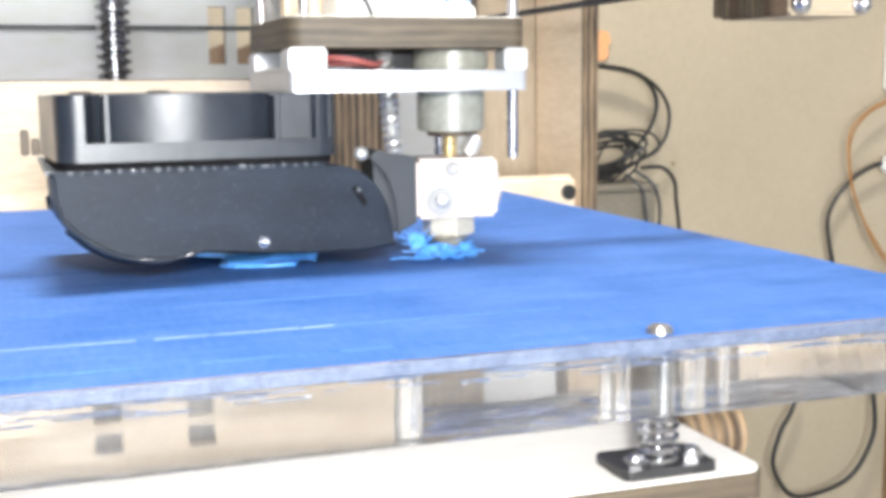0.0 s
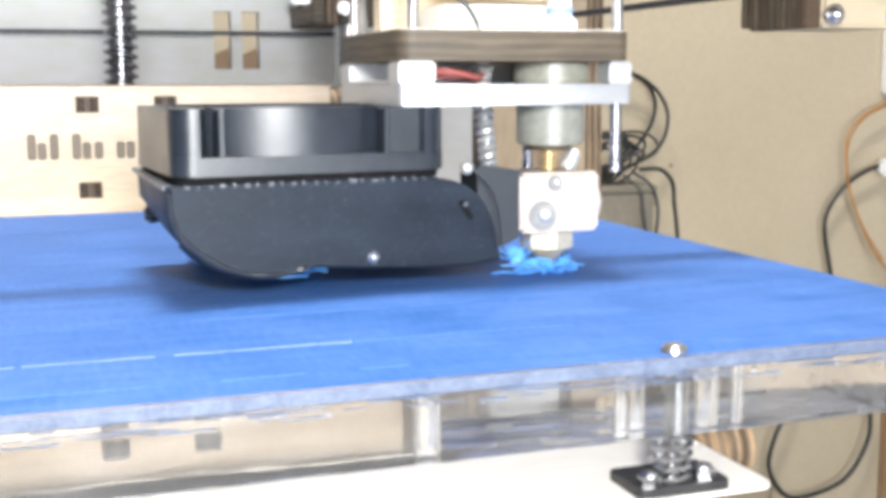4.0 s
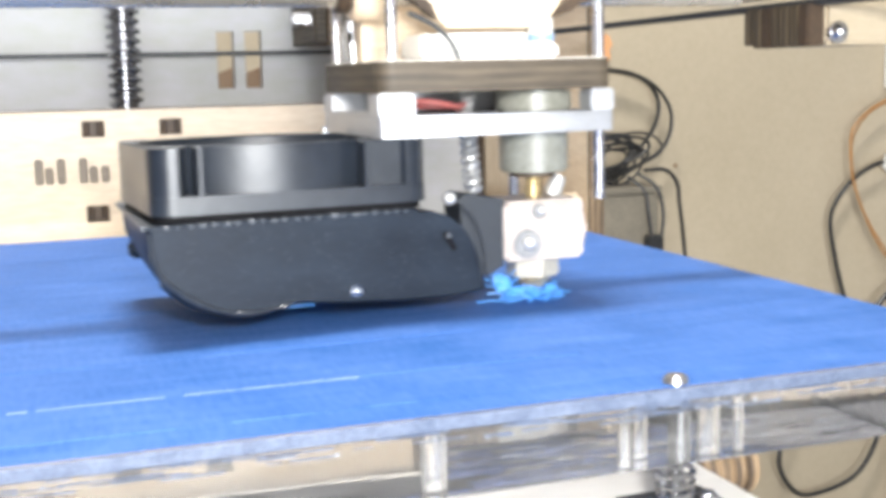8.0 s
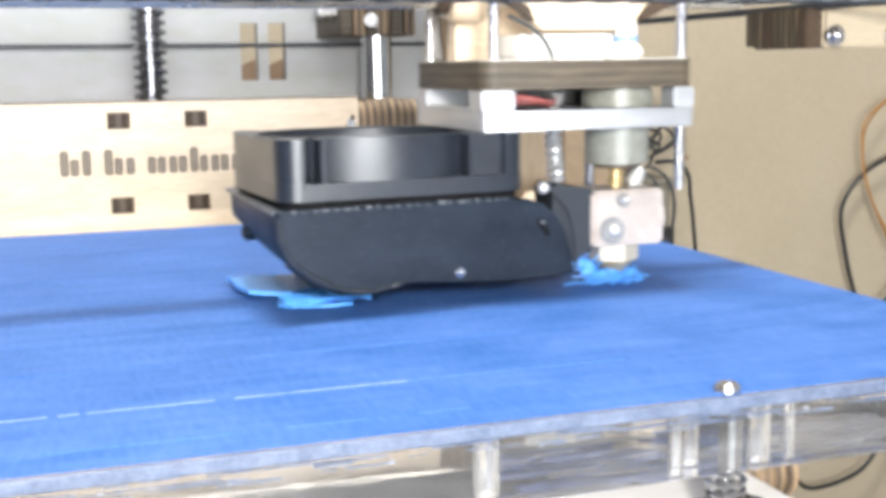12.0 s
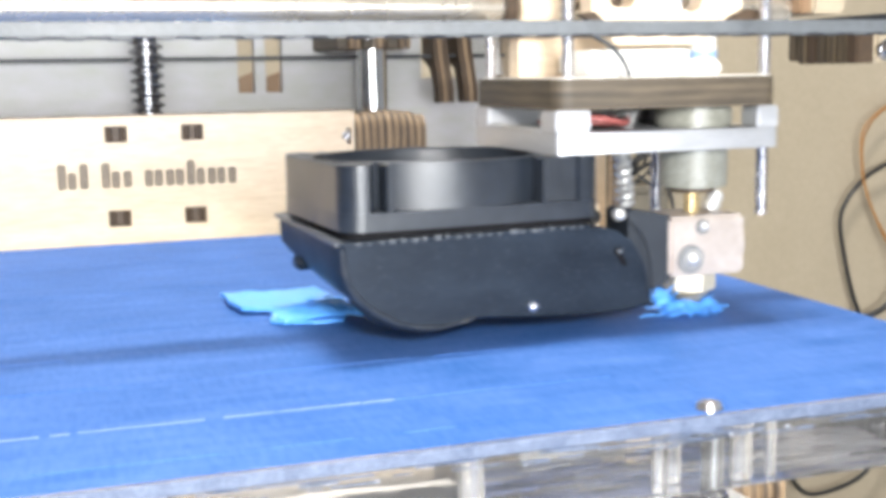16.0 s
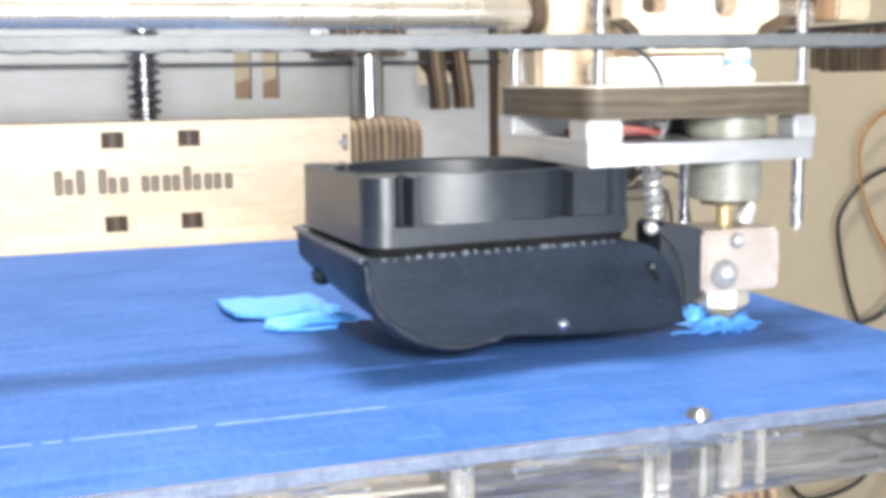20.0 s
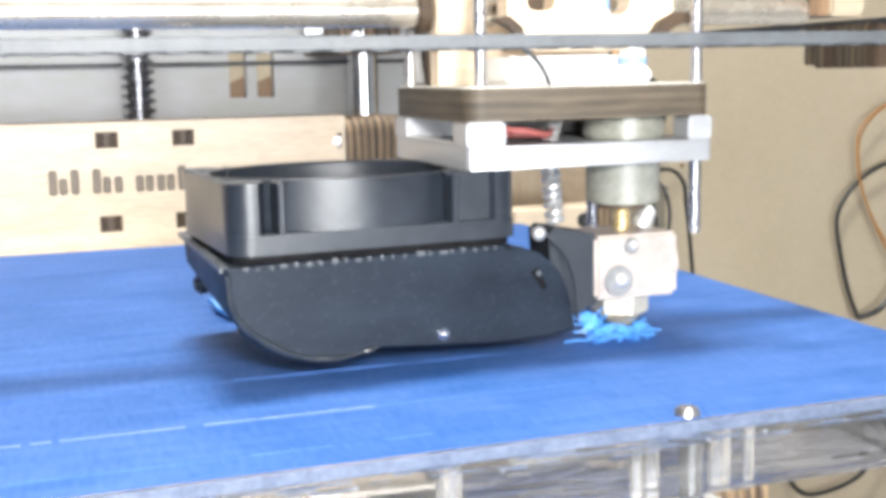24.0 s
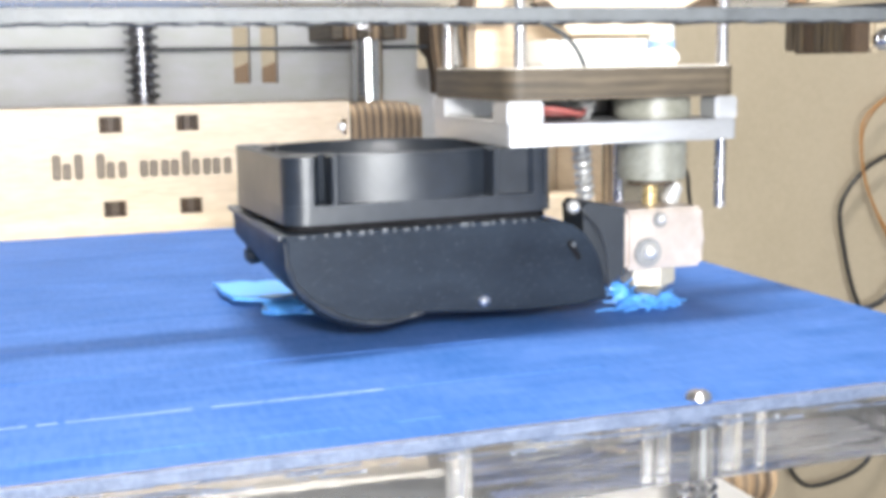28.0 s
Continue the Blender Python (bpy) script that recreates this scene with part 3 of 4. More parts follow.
        rim += [(x1 - (x1 - x) * q / n, y0 + wide * (0.55 if q in (0, n) else 1) + rnd.uniform(-0.25, 0.25)) for q in range(n + 1)]
        tone = PALE_TINT if x > 84 or rnd.random() < 0.25 else rnd.choice((BLUE_GLINT, BLUE_GLINT, TAPE))
        part("reflection_tint", prism(rim, "z", -0.46, -0.30), tone, bed, "strip added to tint the reflections in the clear plate", at=-BB)
        x = x1 + rnd.uniform(2, 14)
for k in range(110):
    x, low = rnd.uniform(-133, 118), -2.45 - 2.1 * rnd.random() ** 1.5
    part("edge_reflection_streak", box(x, x + rnd.uniform(2, 10), -0.22, 0.3, low - rnd.uniform(0.1, 0.28), low, 0.04), EDGE_REFLECTION, bed, at=-BB)
# Tiny pale blocks paint the sparkles below the grey band.
for k in range(16):
    x = rnd.uniform(-95, 126)
    wide, low = rnd.uniform(0.15, 0.8), rnd.uniform(-4.6, -3.6)
    part("edge_sparkle", box(x, x + wide, -0.32, 0.3, low, low + rnd.uniform(0.15, 0.4), 0.05), EDGE_GLINT, bed, at=-BB)
STRIPS = [0.5, 8.6, 27.0, 53.8, 77.6, 101.5, 125.5, 149.5, 173.5, 197.5, 221.5, 243.0]
for i, (a, b) in enumerate(zip(STRIPS, STRIPS[1:])):
    bm = bmesh.new()
    nx = 60
    rows = []
    lap = 0.4 * (i % 2)
    a, b = a - lap, b + lap
    for yy in (a + 0.03, a + 0.5, (a + b) / 2, b - 0.5, b - 0.03):
        rows.append([bm.verts.new((-134.6 + 262.4 * k / nx, yy + (0.05 * noise.noise((k * 0.7, i * 3.1, 0.2)) if yy in (a + 0.03, b - 0.03) else 0), -0.12 + 0.05 * (i % 2) + 0.025 * noise.noise((k * 0.25, yy * 0.09, 7)))) for k in range(nx + 1)])
    for r0, r1 in zip(rows, rows[1:]):
        for k in range(nx):
            bm.faces.new((r0[k], r0[k + 1], r1[k + 1], r1[k]))
    ex = bmesh.ops.extrude_face_region(bm, geom=list(bm.faces))
    bmesh.ops.translate(bm, vec=(0, 0, -0.1), verts=[g for g in ex["geom"] if isinstance(g, bmesh.types.BMVert)])
    part("tape_strip", bm, TAPE, bed, at=-BB)
for y0, w, mat, dashes in ((27.0, 0.2, BLUE_GLINT, ((-120, -82), (-79, -60), (-57, -44.8), (-43.2, -40.2), (-39, -19.6), (-16.6, -8), (-7.6, 6), (6.5, 12))),
                           (27.0, 0.14, TAPE_SEAM, ((12.5, 30), (31, 52))), (8.6, 0.1, TAPE_SEAM, ((-90, -52), (-46, -20), (-12, 0), (8, 16))),
                           (53.8, 0.1, TAPE_SEAM, ((-100, -30), (-8, 24), (28, 42))), (77.6, 0.08, TAPE_SEAM, ((-100, -40),))):
    for a, b in dashes:
        part("tape_seam", box(a, b, y0 - w / 2, y0 + w / 2, -0.25, 0.06, 0.03), mat, bed, "pale bar in a tape gap, the plate's glint put into colour" if mat is BLUE_GLINT else "", at=-BB)

# ---- levelling screw with its spring and foot ----
lev = thing("levelling_screw", (57.8, 2.9, -22.2), "zinc-plated bed levelling screw with a spring on a black foot plate", "screw", "levelling screws under the bed")
part("foot_plate", prism(rounded(-7.6, 8.8, -3.8, 7.4, 1.5), "z", 0, 1.5), CABLE, lev, "black foot plate")
part("shaft", threaded(21, 1.4, 0.9, 0.25, 14), STEEL, lev, at=(0, 0, 1.2))
part("head", cyl((0, 0, 22.0), (0, 0, 23.3), 2.3, 1.8, n=24, bevel=0.3), STEEL, lev, "domed steel screw head")
part("sleeve", cyl((0, 0, 9.4), (0, 0, 21.6), 2.1, n=20), CHROME, lev)
part("spring", helix((0, 0, 1.6), (0, 0, 8.9), 2.9, 0.5, 1.7), STEEL, lev, "steel coil spring")
for x, y in ((-4.6, -1.2), (5.6, -0.6), (2.5, 5.4)):
    part("foot_bolt", merge(cyl((x, y, 1.5), (x, y, 2.8), 1.9, n=6), ball((x, y, 2.8), 1.4, 12, 0.7)), STEEL, lev, "small steel bolt")
lev2 = copy_thing(lev, Matrix.Translation((-0.0655, 0.0054, BED - 0.0222)))

# ---- loose print on the bed ----


def ragged(seed, length, width, height, strands, curl):
    """A flat tangle of extruded strings, a mesh for each string."""
    rnd = random.Random(seed)
    out = []
    for s in range(strands):
        y0 = width * (s / max(1, strands - 1) - 0.5) + rnd.uniform(-0.3, 0.3)
        x0, x1 = rnd.uniform(-0.06, 0.1) * length, length * rnd.uniform(0.6, 1.0)
        pts = []
        for k in range(7):
            f = k / 6
            pts.append((x0 + (x1 - x0) * f, y0 + curl * rnd.uniform(-1, 1) * (0.2 + f), 0.35 + height * rnd.random() * (0.3 + 0.7 * f)))
        out.append(tube(smooth_path(pts, 4), rnd.uniform(0.28, 0.55), 6))
    return out


scrap = thing("print_scrap", (-2, 126, 0), "flat torn piece of bright blue printed plastic lying on the tape", "plastic scrap")
rnd = random.Random(4)


def torn(outline, low, high, lift, seed):
    """A torn flat flake: a ragged outline, thick, warped a little and lifted at one end."""
    pts = []
    for (ax, ay), (bx, by) in zip(outline, outline[1:] + outline[:1]):
        n = max(2, int(math.hypot(bx - ax, by - ay) / 1.1))
        pts += [(ax + (bx - ax) * k / n + rnd.uniform(-0.22, 0.22), ay + (by - ay) * k / n + rnd.uniform(-0.22, 0.22)) for k in range(n)]
    bm = prism(pts, "z", low, high)
    bmesh.ops.triangulate(bm, faces=bm.faces)
    bmesh.ops.subdivide_edges(bm, edges=[e for e in bm.edges if e.calc_length() > 2.5], cuts=1)
    for v in bm.verts:
        v.co.z += lift * max(0.0, 1 - (v.co.x + 2) / 14) + 0.35 * noise.noise((v.co.x * 0.35, v.co.y * 0.35, seed))
    return bm


SHEET = [(-0.5, 1.5), (5, 1.8), (15.5, 2.6), (23, 4), (25, -8), (16, -18), (10.5, -20.5), (1.5, -18.0), (0.2, -9)]
LAYER = [(7, -26), (5.6, -30), (8, -34.5), (12, -33.5), (15, -35.5), (21, -35), (24, -26), (27, -12), (14, -15), (9, -22)]
part("sheet", torn(SHEET, 0.55, 1.5, 0.6, 2.5), BLUE_PLA, scrap, "flat torn flake, lifted at one end")
part("lower_layer", torn(LAYER, 0.3, 0.95, 0.0, 6.5), BLUE_PLA, scrap)
for string in ragged(3, 19, 8.5, 1.7, 26, 1.5):
    part("string", string, BLUE_PLA, scrap, at=(8, -28, 0.3))
part("crumpled_patch", crumple(5, 5.0, 3.4, 0.8), BLUE_PLA, scrap, at=(21, -14.0, 1.0))

# ---- belts and the fixed rods of the gantry ----


def belt(name, p, q, label, grey):
    """A toothed belt drawn between two points: a band with teeth on its inner side."""
    p, q = Vector(p), Vector(q)
    t = thing(name, tuple((p + q) / 2), label, "drive belt", "drive belts of the printer")
    d = (q - p)
    along_x = abs(d.x) > abs(d.y)
    h = d.length / 2
    band = box(-h, h, -3, 3, -0.75, 0.75, 0.15) if along_x else box(-3, 3, -h, h, -0.75, 0.75, 0.15)
    part("band", band, BELT_GREY if grey else RUBBER, t)
    n = int(2 * h / 4.06)
    verts, faces = [], []
    for k in range(n):
        c = -h + 4.06 * (k + 0.5)
        lo, hi = ((c - 0.9, -2.95), (c + 0.9, 2.95)) if along_x else ((-2.95, c - 0.9), (2.95, c + 0.9))
        base = len(verts)
        for z in (-0.84, -0.7):
            verts += [(lo[0], lo[1], z), (hi[0], lo[1], z), (hi[0], hi[1], z), (lo[0], hi[1], z)]
        faces += [tuple(base + i for i in f) for f in ((4, 5, 6, 7), (0, 1, 5, 4), (1, 2, 6, 5), (2, 3, 7, 6), (3, 0, 4, 7), (3, 2, 1, 0))]
    bm = bmesh.new()
    vs = [bm.verts.new(v) for v in verts]
    for f in faces:
        bm.faces.new([vs[i] for i in f])
    part("teeth", bm, BELT_GREY if grey else RUBBER, t)
    return t


belt("drive_belt", (-170, -42, 58.6), (172, -42, 58.6), "grey toothed drive belt along the front of the printer", True)
belt("drive_belt", (-170, 316, 61.0), (146, 316, 61.0), "dark toothed drive belt along the rear panel", False)
belt("drive_belt", (150, -140, 65.5), (150, 312, 65.5), "dark toothed drive belt along the side of the printer", False)
side_rod = thing("gantry_rod", (152, 80, 78), "steel gantry rod along the side of the printer", "gantry rod")
part("shaft", cyl((0, -230, 0), (0, 225, 0), 4, n=24), CHROME, side_rod)

# ---- cross rod that carries the head from side to side, with its sliding block ----
cross = thing("cross_rod", (0, 15, 68.2), "polished steel cross rod with a plywood sliding block", "cross rod")
part("shaft", cyl((-160, 0, 0), (64, 0, 0), 3.3, n=32), ROD, cross)
part("shaft", cyl((64, 0, 0), (129.4, 0, 0), 3.3, n=32), ROD, cross)
blk = part("sliding_block", box(150.1, 175.4, -7.3, 21, -13.2, -3.0, 1.0, 2), BLOCK, cross, "plywood sliding block with steel bolts")
part("upper_block", box(132.1, 141.5, -7.2, 21, -1.6, 14, 0.8, 2), BLOCK, blk)
# Scorched layer edges; shade on the lower side is put into their dark tone.
for k in range(7):
    y0 = -7 + 4 * k
    part("ply_layer", box(145, 150.1, y0, y0 + 3.8, -13.4 + 0.8 * (k == 6), -3.2, 0.4, 2), SCORCH if k in (0, 4) else EDGE_Y, blk)
    part("upper_layer", box(129, 132.1, y0, y0 + 3.8, -1.6, 14, 0.35, 2), EDGE_Y if k % 2 else TRIM, blk)
part("cross_pin", cyl((133.0, -8.4, 5.2), (139.0, -8.4, 5.2), 1.9, n=18, bevel=0.3), STEEL, blk, "shiny steel pin")
for bx in (153.2, 171.5):
    part("bolt", merge(cyl((bx, -8.5, -10.2), (bx, -7.2, -10.2), 2.7, n=20), ball((bx, -8.4, -10.2), 2.3, 14)), STEEL, blk, "domed steel bolt")
part("sliding_block", box(-172, -156, -10, 12, -12.6, 13, 1.2, 2), BIRCH, cross)

# ---- the print head; its own space has the nozzle's tip at the origin ----
head = thing("extruder_carriage", (55.7, 95.5, 0.3), "extruder carriage with black fan, aluminium bracket and brass nozzle", "extruder")
part("clamp_board", prism(rounded(-38.6, 14.0, -12.8, 35.2, 4.0), "z", 45.9, 52.2), EDGE_Z, head, "dark scorched plywood board")
part("clamp_board_face", prism(rounded(-38.3, 13.7, -12.5, 34.9, 3.8), "z", 52.2, 52.4), BIRCH_FLAT, head)
# aluminium bracket: a plate with posts at its corners
brk = part("bracket", prism(rounded(-38.5, 13.9, -12.8, 35.1, 1.3, 3), "z", 36.8, 41.1, holes=[circle(0.6, 0.4, 8.5)]), ALU, head, "milled aluminium bracket")
for x0, x1, y0, y1 in ((-38.5, -30.7, -12.8, -4), (8.6, 13.9, -12.8, -6), (-38.5, -31, 26, 35.1), (5.5, 13.9, 26, 35.1)):
    part("post", box(x0, x1, y0, y1, 41.0, 45.8, 0.45, 2), ALU, brk)
part("rim", box(-38.5, -36, -4, 26, 41.0, 42.0, 0.3), ALU, brk)
part("inner_wall", box(-30, 6, 31, 33, 41.0, 45.8, 0.3), ALU, brk)
# long bolts
for x, y, z0 in ((11.0, -10.9, 22.2), (-34.4, -9.2, 36.2), (-35.8, 31.0, 36.2), (8.2, 31.0, 18.6)):
    part("long_bolt", threaded(96 - z0, 1.3, 0.7, 0.12, 12), STEEL, head, "long steel bolt", at=(x, y, z0))
# insulator and hot end
part("insulator", cyl((0.6, 0.4, 27.8), (0.6, 0.4, 45.8), 7.6, n=36, bevel=0.5), PEEK, head, "grey plastic insulator tube")
part("insulator_collar", cyl((0.6, 0.4, 41.2), (0.6, 0.4, 45.7), 8.4, n=36, bevel=0.5), PEEK, head)
part("heat_break", threaded(7.5, 1.8, 0.9, 0.2, 16), BRASS, head, "brass threaded tube", at=(0.1, 0, 21.4))
blk_h = part("heater_block", box(-10.5, 8.2, -9.5, 5.5, 9.2, 22.2, 0.8, 2), HEAT_ALU, head, "heat-stained aluminium heater block")
hs = part("heater_screw", cyl((-5.5, -10.1, 13.0), (-5.5, -9.3, 13.0), 3.2, n=28, bevel=0.25), GREY_STEEL, blk_h, "steel clamping screw")
# A pale ball on each screw stands in for its white highlight.
part("screw_highlight", ball((-5.1, -9.6, 13.2), 1.9, 20), PALE_STEEL, blk_h)
part("grub_screw", cyl((-2.6, -9.9, 19.9), (-2.6, -9.2, 19.9), 1.7, n=18, bevel=0.2), GREY_STEEL, blk_h, "small shiny screw")
part("small_screw_highlight", ball((-2.3, -9.8, 20.1), 1.05, 14), PALE_STEEL, blk_h)
part("cartridge", cyl((8.0, -1.5, 15), (10.2, -1.5, 15), 5.6, n=28, bevel=0.9), HEAT_ALU, blk_h)
noz = part("nozzle", cyl((-0.5, -0.5, 4.6), (-0.5, -0.5, 9.3), 5.9, n=6, bevel=0.4), NOZZLE, head, "brass hexagon nozzle")
part("tip", cyl((-0.2, 0, 0.15), (-0.5, -0.5, 4.6), 0.7, 4.6, n=24), NOZZLE, noz)
part("collar", cyl((4.0, -1.0, 22.3), (6.2, -1.0, 26.6), 2.2, 1.7, n=20, bevel=0.5), PALE_STEEL, head, "small steel collar")
part("washer", cyl((0.1, 0, 26.8), (0.1, 0, 27.8), 5.0, n=24), SCORCH, head)
# braided heater lead and wires
part("heater_lead", helix((-10.5, 15, 46), (-8.4, 15, 22), 1.5, 0.8, 1.9), PALE_STEEL, head, "silver braided heater lead")
part("heater_lead", helix((-14.2, 2, 45), (-14.6, 4, 41.2), 1.3, 0.7, 1.8), PALE_STEEL, head)
part("red_wire", tube(smooth_path([(-33, 6, 43), (-29, -3, 44.0), (-24, -6, 43.6), (-18, -3, 42.6), (-13, 6, 43.5)]), 0.65), RED_WIRE, head, "red wire")
part("red_wire", tube(smooth_path([(-33, 9, 42.6), (-27, 0, 43), (-21, -2, 42.8), (-15, 4, 42)]), 0.8), RED_WIRE, head)
part("thin_lead", tube(smooth_path([(-30.0, -7, 62.1), (-25.2, -7, 59.8), (-22.0, -7, 57.4), (-20.0, -7, 54.6), (-19.0, -7, 52.0)]), 0.5), BELT_GREY, head, "thin grey sensor lead")
# carriage body over the board: plywood with cut-outs
part("carriage_front", prism([(-27, 92), (-27, 65), (-21, 59.1), (-1.2, 59.1), (9, 65), (9, 92)], "y", -5, 0.5, holes=[rounded(-23.0, -17.0, 66.8, 70.6, 1.8), circle(-3.5, 68.8, 2.9, 20)]), BIRCH, head, "pale plywood carriage plate with round holes")
# Dark block added to paint the shade inside the carriage.
part("slot_shade_block", box(-24.5, -15.5, 1.2, 6, 64, 74, 0.5), SCORCH, head, "dark block added behind a slot for its shade")
part("tube_guide", cyl((-3.5, 4, 62), (-3.5, 4, 80), 2.6, n=20), BLUE_GREY, head, "blue-grey tube behind a round hole")
part("carriage_rear", prism([(-31.6, 52.5), (-18, 52.5), (-18, 58), (4, 58), (4, 52.5), (9, 52.5), (9, 92), (-31.6, 92)], "y", 24, 29.5), BIRCH, head)
for x0 in (-36, 9.4):
    part("carriage_side", prism([(-5, 75.5), (29.5, 75.5), (29.5, 92), (-5, 92)], "x", x0, x0 + 5), BIRCH, head)
part("rod_bushing", cyl((-39.8, 15, 67.9), (-36.8, 15, 67.9), 4.7, n=28, bevel=0.4), SCORCH, head, "dark rod bushing")
for pts in ([(-31.0, 65.3), (-27.8, 65.8), (-25.2, 63.8), (-24.0, 60.8), (-25.4, 61.4), (-28.2, 63.8)], [(2.4, 61.0), (5.0, 64.6), (8.8, 66.4), (13.5, 66), (13.5, 64.4), (9.0, 64.0), (6.0, 62.2)]):
    part("brace", prism(pts, "y", -8.0, -5.2), SCORCH, head, "scorched plywood brace")
part("bearing_housing", cyl((-36.6, 15, 67.9), (-27.6, 15, 67.9), 6.3, n=28, bevel=0.5), BIRCH, head)
# Added tube that fills in for a vague dark grey shape.
part("grey_filler", tube(smooth_path([(-33, 33, 53), (-33.5, 34, 60), (-32.5, 34, 68), (-30, 32, 80)]), 1.2), GREY_STEEL, head, "grey tube added as filler behind the board")
part("tube_clamp", box(-24.4, 1.5, 1.5, 18, 52.5, 58.2, 0.9, 2), WHITE, head, "white tube clamp")
part("tube_clamp_foot", box(-3, 5.6, -3, 8, 52.5, 55.6, 0.7, 2), WHITE, head)
part("coupling", cyl((2.0, -1, 55), (2.0, -1, 66), 2.7, n=20, bevel=0.5), WHITE, head, "pale tube coupling")
part("blue_ring", cyl((2.0, -1, 55.8), (2.0, -1, 58.0), 3.0, n=20, bevel=0.3), BLUE_GREY, head, "blue-grey ring")
# cooling fan on its printed duct: the fan's depth and both turns fit the camera's view
FX0, FX1, FY0, FY1, FZ0, FZ1 = -83.0, -27.0, -19.4, 25.8, 24.0, 36.8
TURNED = Matrix.Translation((-0.0848, -0.0195, 0)) @ Matrix.Rotation(radians(6.0), 4, "Z") @ Matrix.Translation((0.083, 0.0195, 0))
FAN_TURNED = Matrix.Translation((-0.0842, -0.0178, 0)) @ Matrix.Rotation(radians(4.0), 4, "Z") @ Matrix.Translation((0.083, 0.0195, 0))
fcx, fcy = -56.8, (FY0 + FY1) / 2


def oval(a, b, n):
    return [(fcx + a * math.cos(2 * math.pi * i / n), fcy + b * math.sin(2 * math.pi * i / n)) for i in range(n)]


bore = oval(24.6, 21.2, 64)
fan = part("fan_frame", prism(rounded(FX0, FX1, FY0, FY1, 4.5, 8), "z", FZ0, FZ0 + 3.6, holes=[bore]), PLASTIC, head, "black fan frame, its depth fitted to the camera's view")
part("shroud_ring", prism(oval(26.0, 22.5, 96), "z", FZ0 + 3.5, FZ1 - 0.05, holes=[bore]), PLASTIC, fan, "glossy oval wall of the fan")
for sx, sy in ((0, 0), (1, 0), (0, 1), (1, 1)):
    cx, cy = (FX0, FX1)[sx], (FY0, FY1)[sy]
    ux, uy = 1 - 2 * sx, 1 - 2 * sy
    arc = [(4.6 - 4.5 * math.sin(radians(q)), 4.6 - 4.5 * math.cos(radians(q))) for q in range(0, 91, 10)]
    pts = [(cx + ux * a, cy + uy * b) for a, b in [(5.2, 0.1), *arc, (0.1, 5.2), (2.2, 6.6), (8.2, 8.6), (6.6, 2.2)]]
    part("corner_post", prism(pts if ux * uy > 0 else pts[::-1], "z", FZ0 + 3.5, FZ1), PLASTIC, fan)
    wide = 4.0 * sx
    for along in (0, 1):
        inset = 3.6 if (sx, sy, along) == (0, 0, 1) else 1.3 if along else 0.14
        for name, a0, a1, d0, d1, top in (("frame_rib", 8.7, 10.0, 0.12, 5.5, FZ1), ("rib_panel", 5.0, 8.9, inset, 5.0, FZ1 - 0.15)):
            if name == "rib_panel" and inset > 3:
                continue
            if along:
                a1 += wide
                a0 += wide if name == "frame_rib" else 0
                rib = box(*sorted((cx + ux * a0, cx + ux * a1)), *sorted((cy + uy * d0, cy + uy * d1)), FZ0 + 3.4, top, 0.25)
            else:
                rib = box(*sorted((cx + ux * d0, cx + ux * d1)), *sorted((cy + uy * a0, cy + uy * a1)), FZ0 + 3.4, top, 0.25)
            part(name, rib, PLASTIC, fan)
part("end_rib", box(FX1 - 2.9, FX1 - 2.0, FY0 + 0.02, FY0 + 2.0, FZ0 + 3.4, FZ1 - 0.1, 0.2), PLASTIC, fan)
part("side_wall", box(FX0 + 0.02, FX0 + 2.0, FY0 + 4.4, FY1 - 4.4, FZ0 + 3.4, FZ1 - 0.1, 0.2), PLASTIC, fan)
part("rim_edge", tube([(x, y, FZ1 - 0.2) for x, y in oval(24.9, 21.5, 72)] + [(fcx + 24.9, fcy, FZ1 - 0.2)], 0.4, 8), PLASTIC, fan)
for x0, y0 in ((fcx - 3, FY0 + 1.0), (fcx + 15, FY0 + 1.4)):
    part("rim_tab", box(x0, x0 + 2.6, y0, y0 + 1.4, FZ1 - 0.6, FZ1 + 0.25, 0.2), PLASTIC, fan)
part("gasket", prism(rounded(FX0 + 0.9, FX1 - 0.9, FY0 + 0.9, FY1 - 0.9, 4.0), "z", 22.6, FZ0), SEAM, fan)
hub = part("fan_hub", cyl((fcx, fcy, FZ0 + 0.8), (fcx, fcy, FZ1 - 3.5), 12, n=36, bevel=1.0), PLASTIC, head, "round fan hub")
for k in range(7):
    a = 2 * math.pi * k / 7
    bm = bmesh.new()
    rows = []
    for i in range(6):
        rr = 11.6 + 9.0 * i / 5
        tw = a + 0.10 * i / 5
        rows.append([bm.verts.new((fcx + rr * math.cos(tw + s * 0.30), fcy + rr * math.sin(tw + s * 0.30), FZ0 + 5.2 - s * 3.2)) for s in (-1, -0.4, 0.3, 1)])
    for r0, r1 in zip(rows, rows[1:]):
        for i in range(3):
            bm.faces.new((r0[i], r0[i + 1], r1[i + 1], r1[i]))
    ex = bmesh.ops.extrude_face_region(bm, geom=list(bm.faces))
    bmesh.ops.translate(bm, vec=(0, 0, 0.9), verts=[g for g in ex["geom"] if isinstance(g, bmesh.types.BMVert)])
    part("fan_blade", bm, PLASTIC, hub)
# printed duct below the fan
DX, DY = 0.9, -4.9
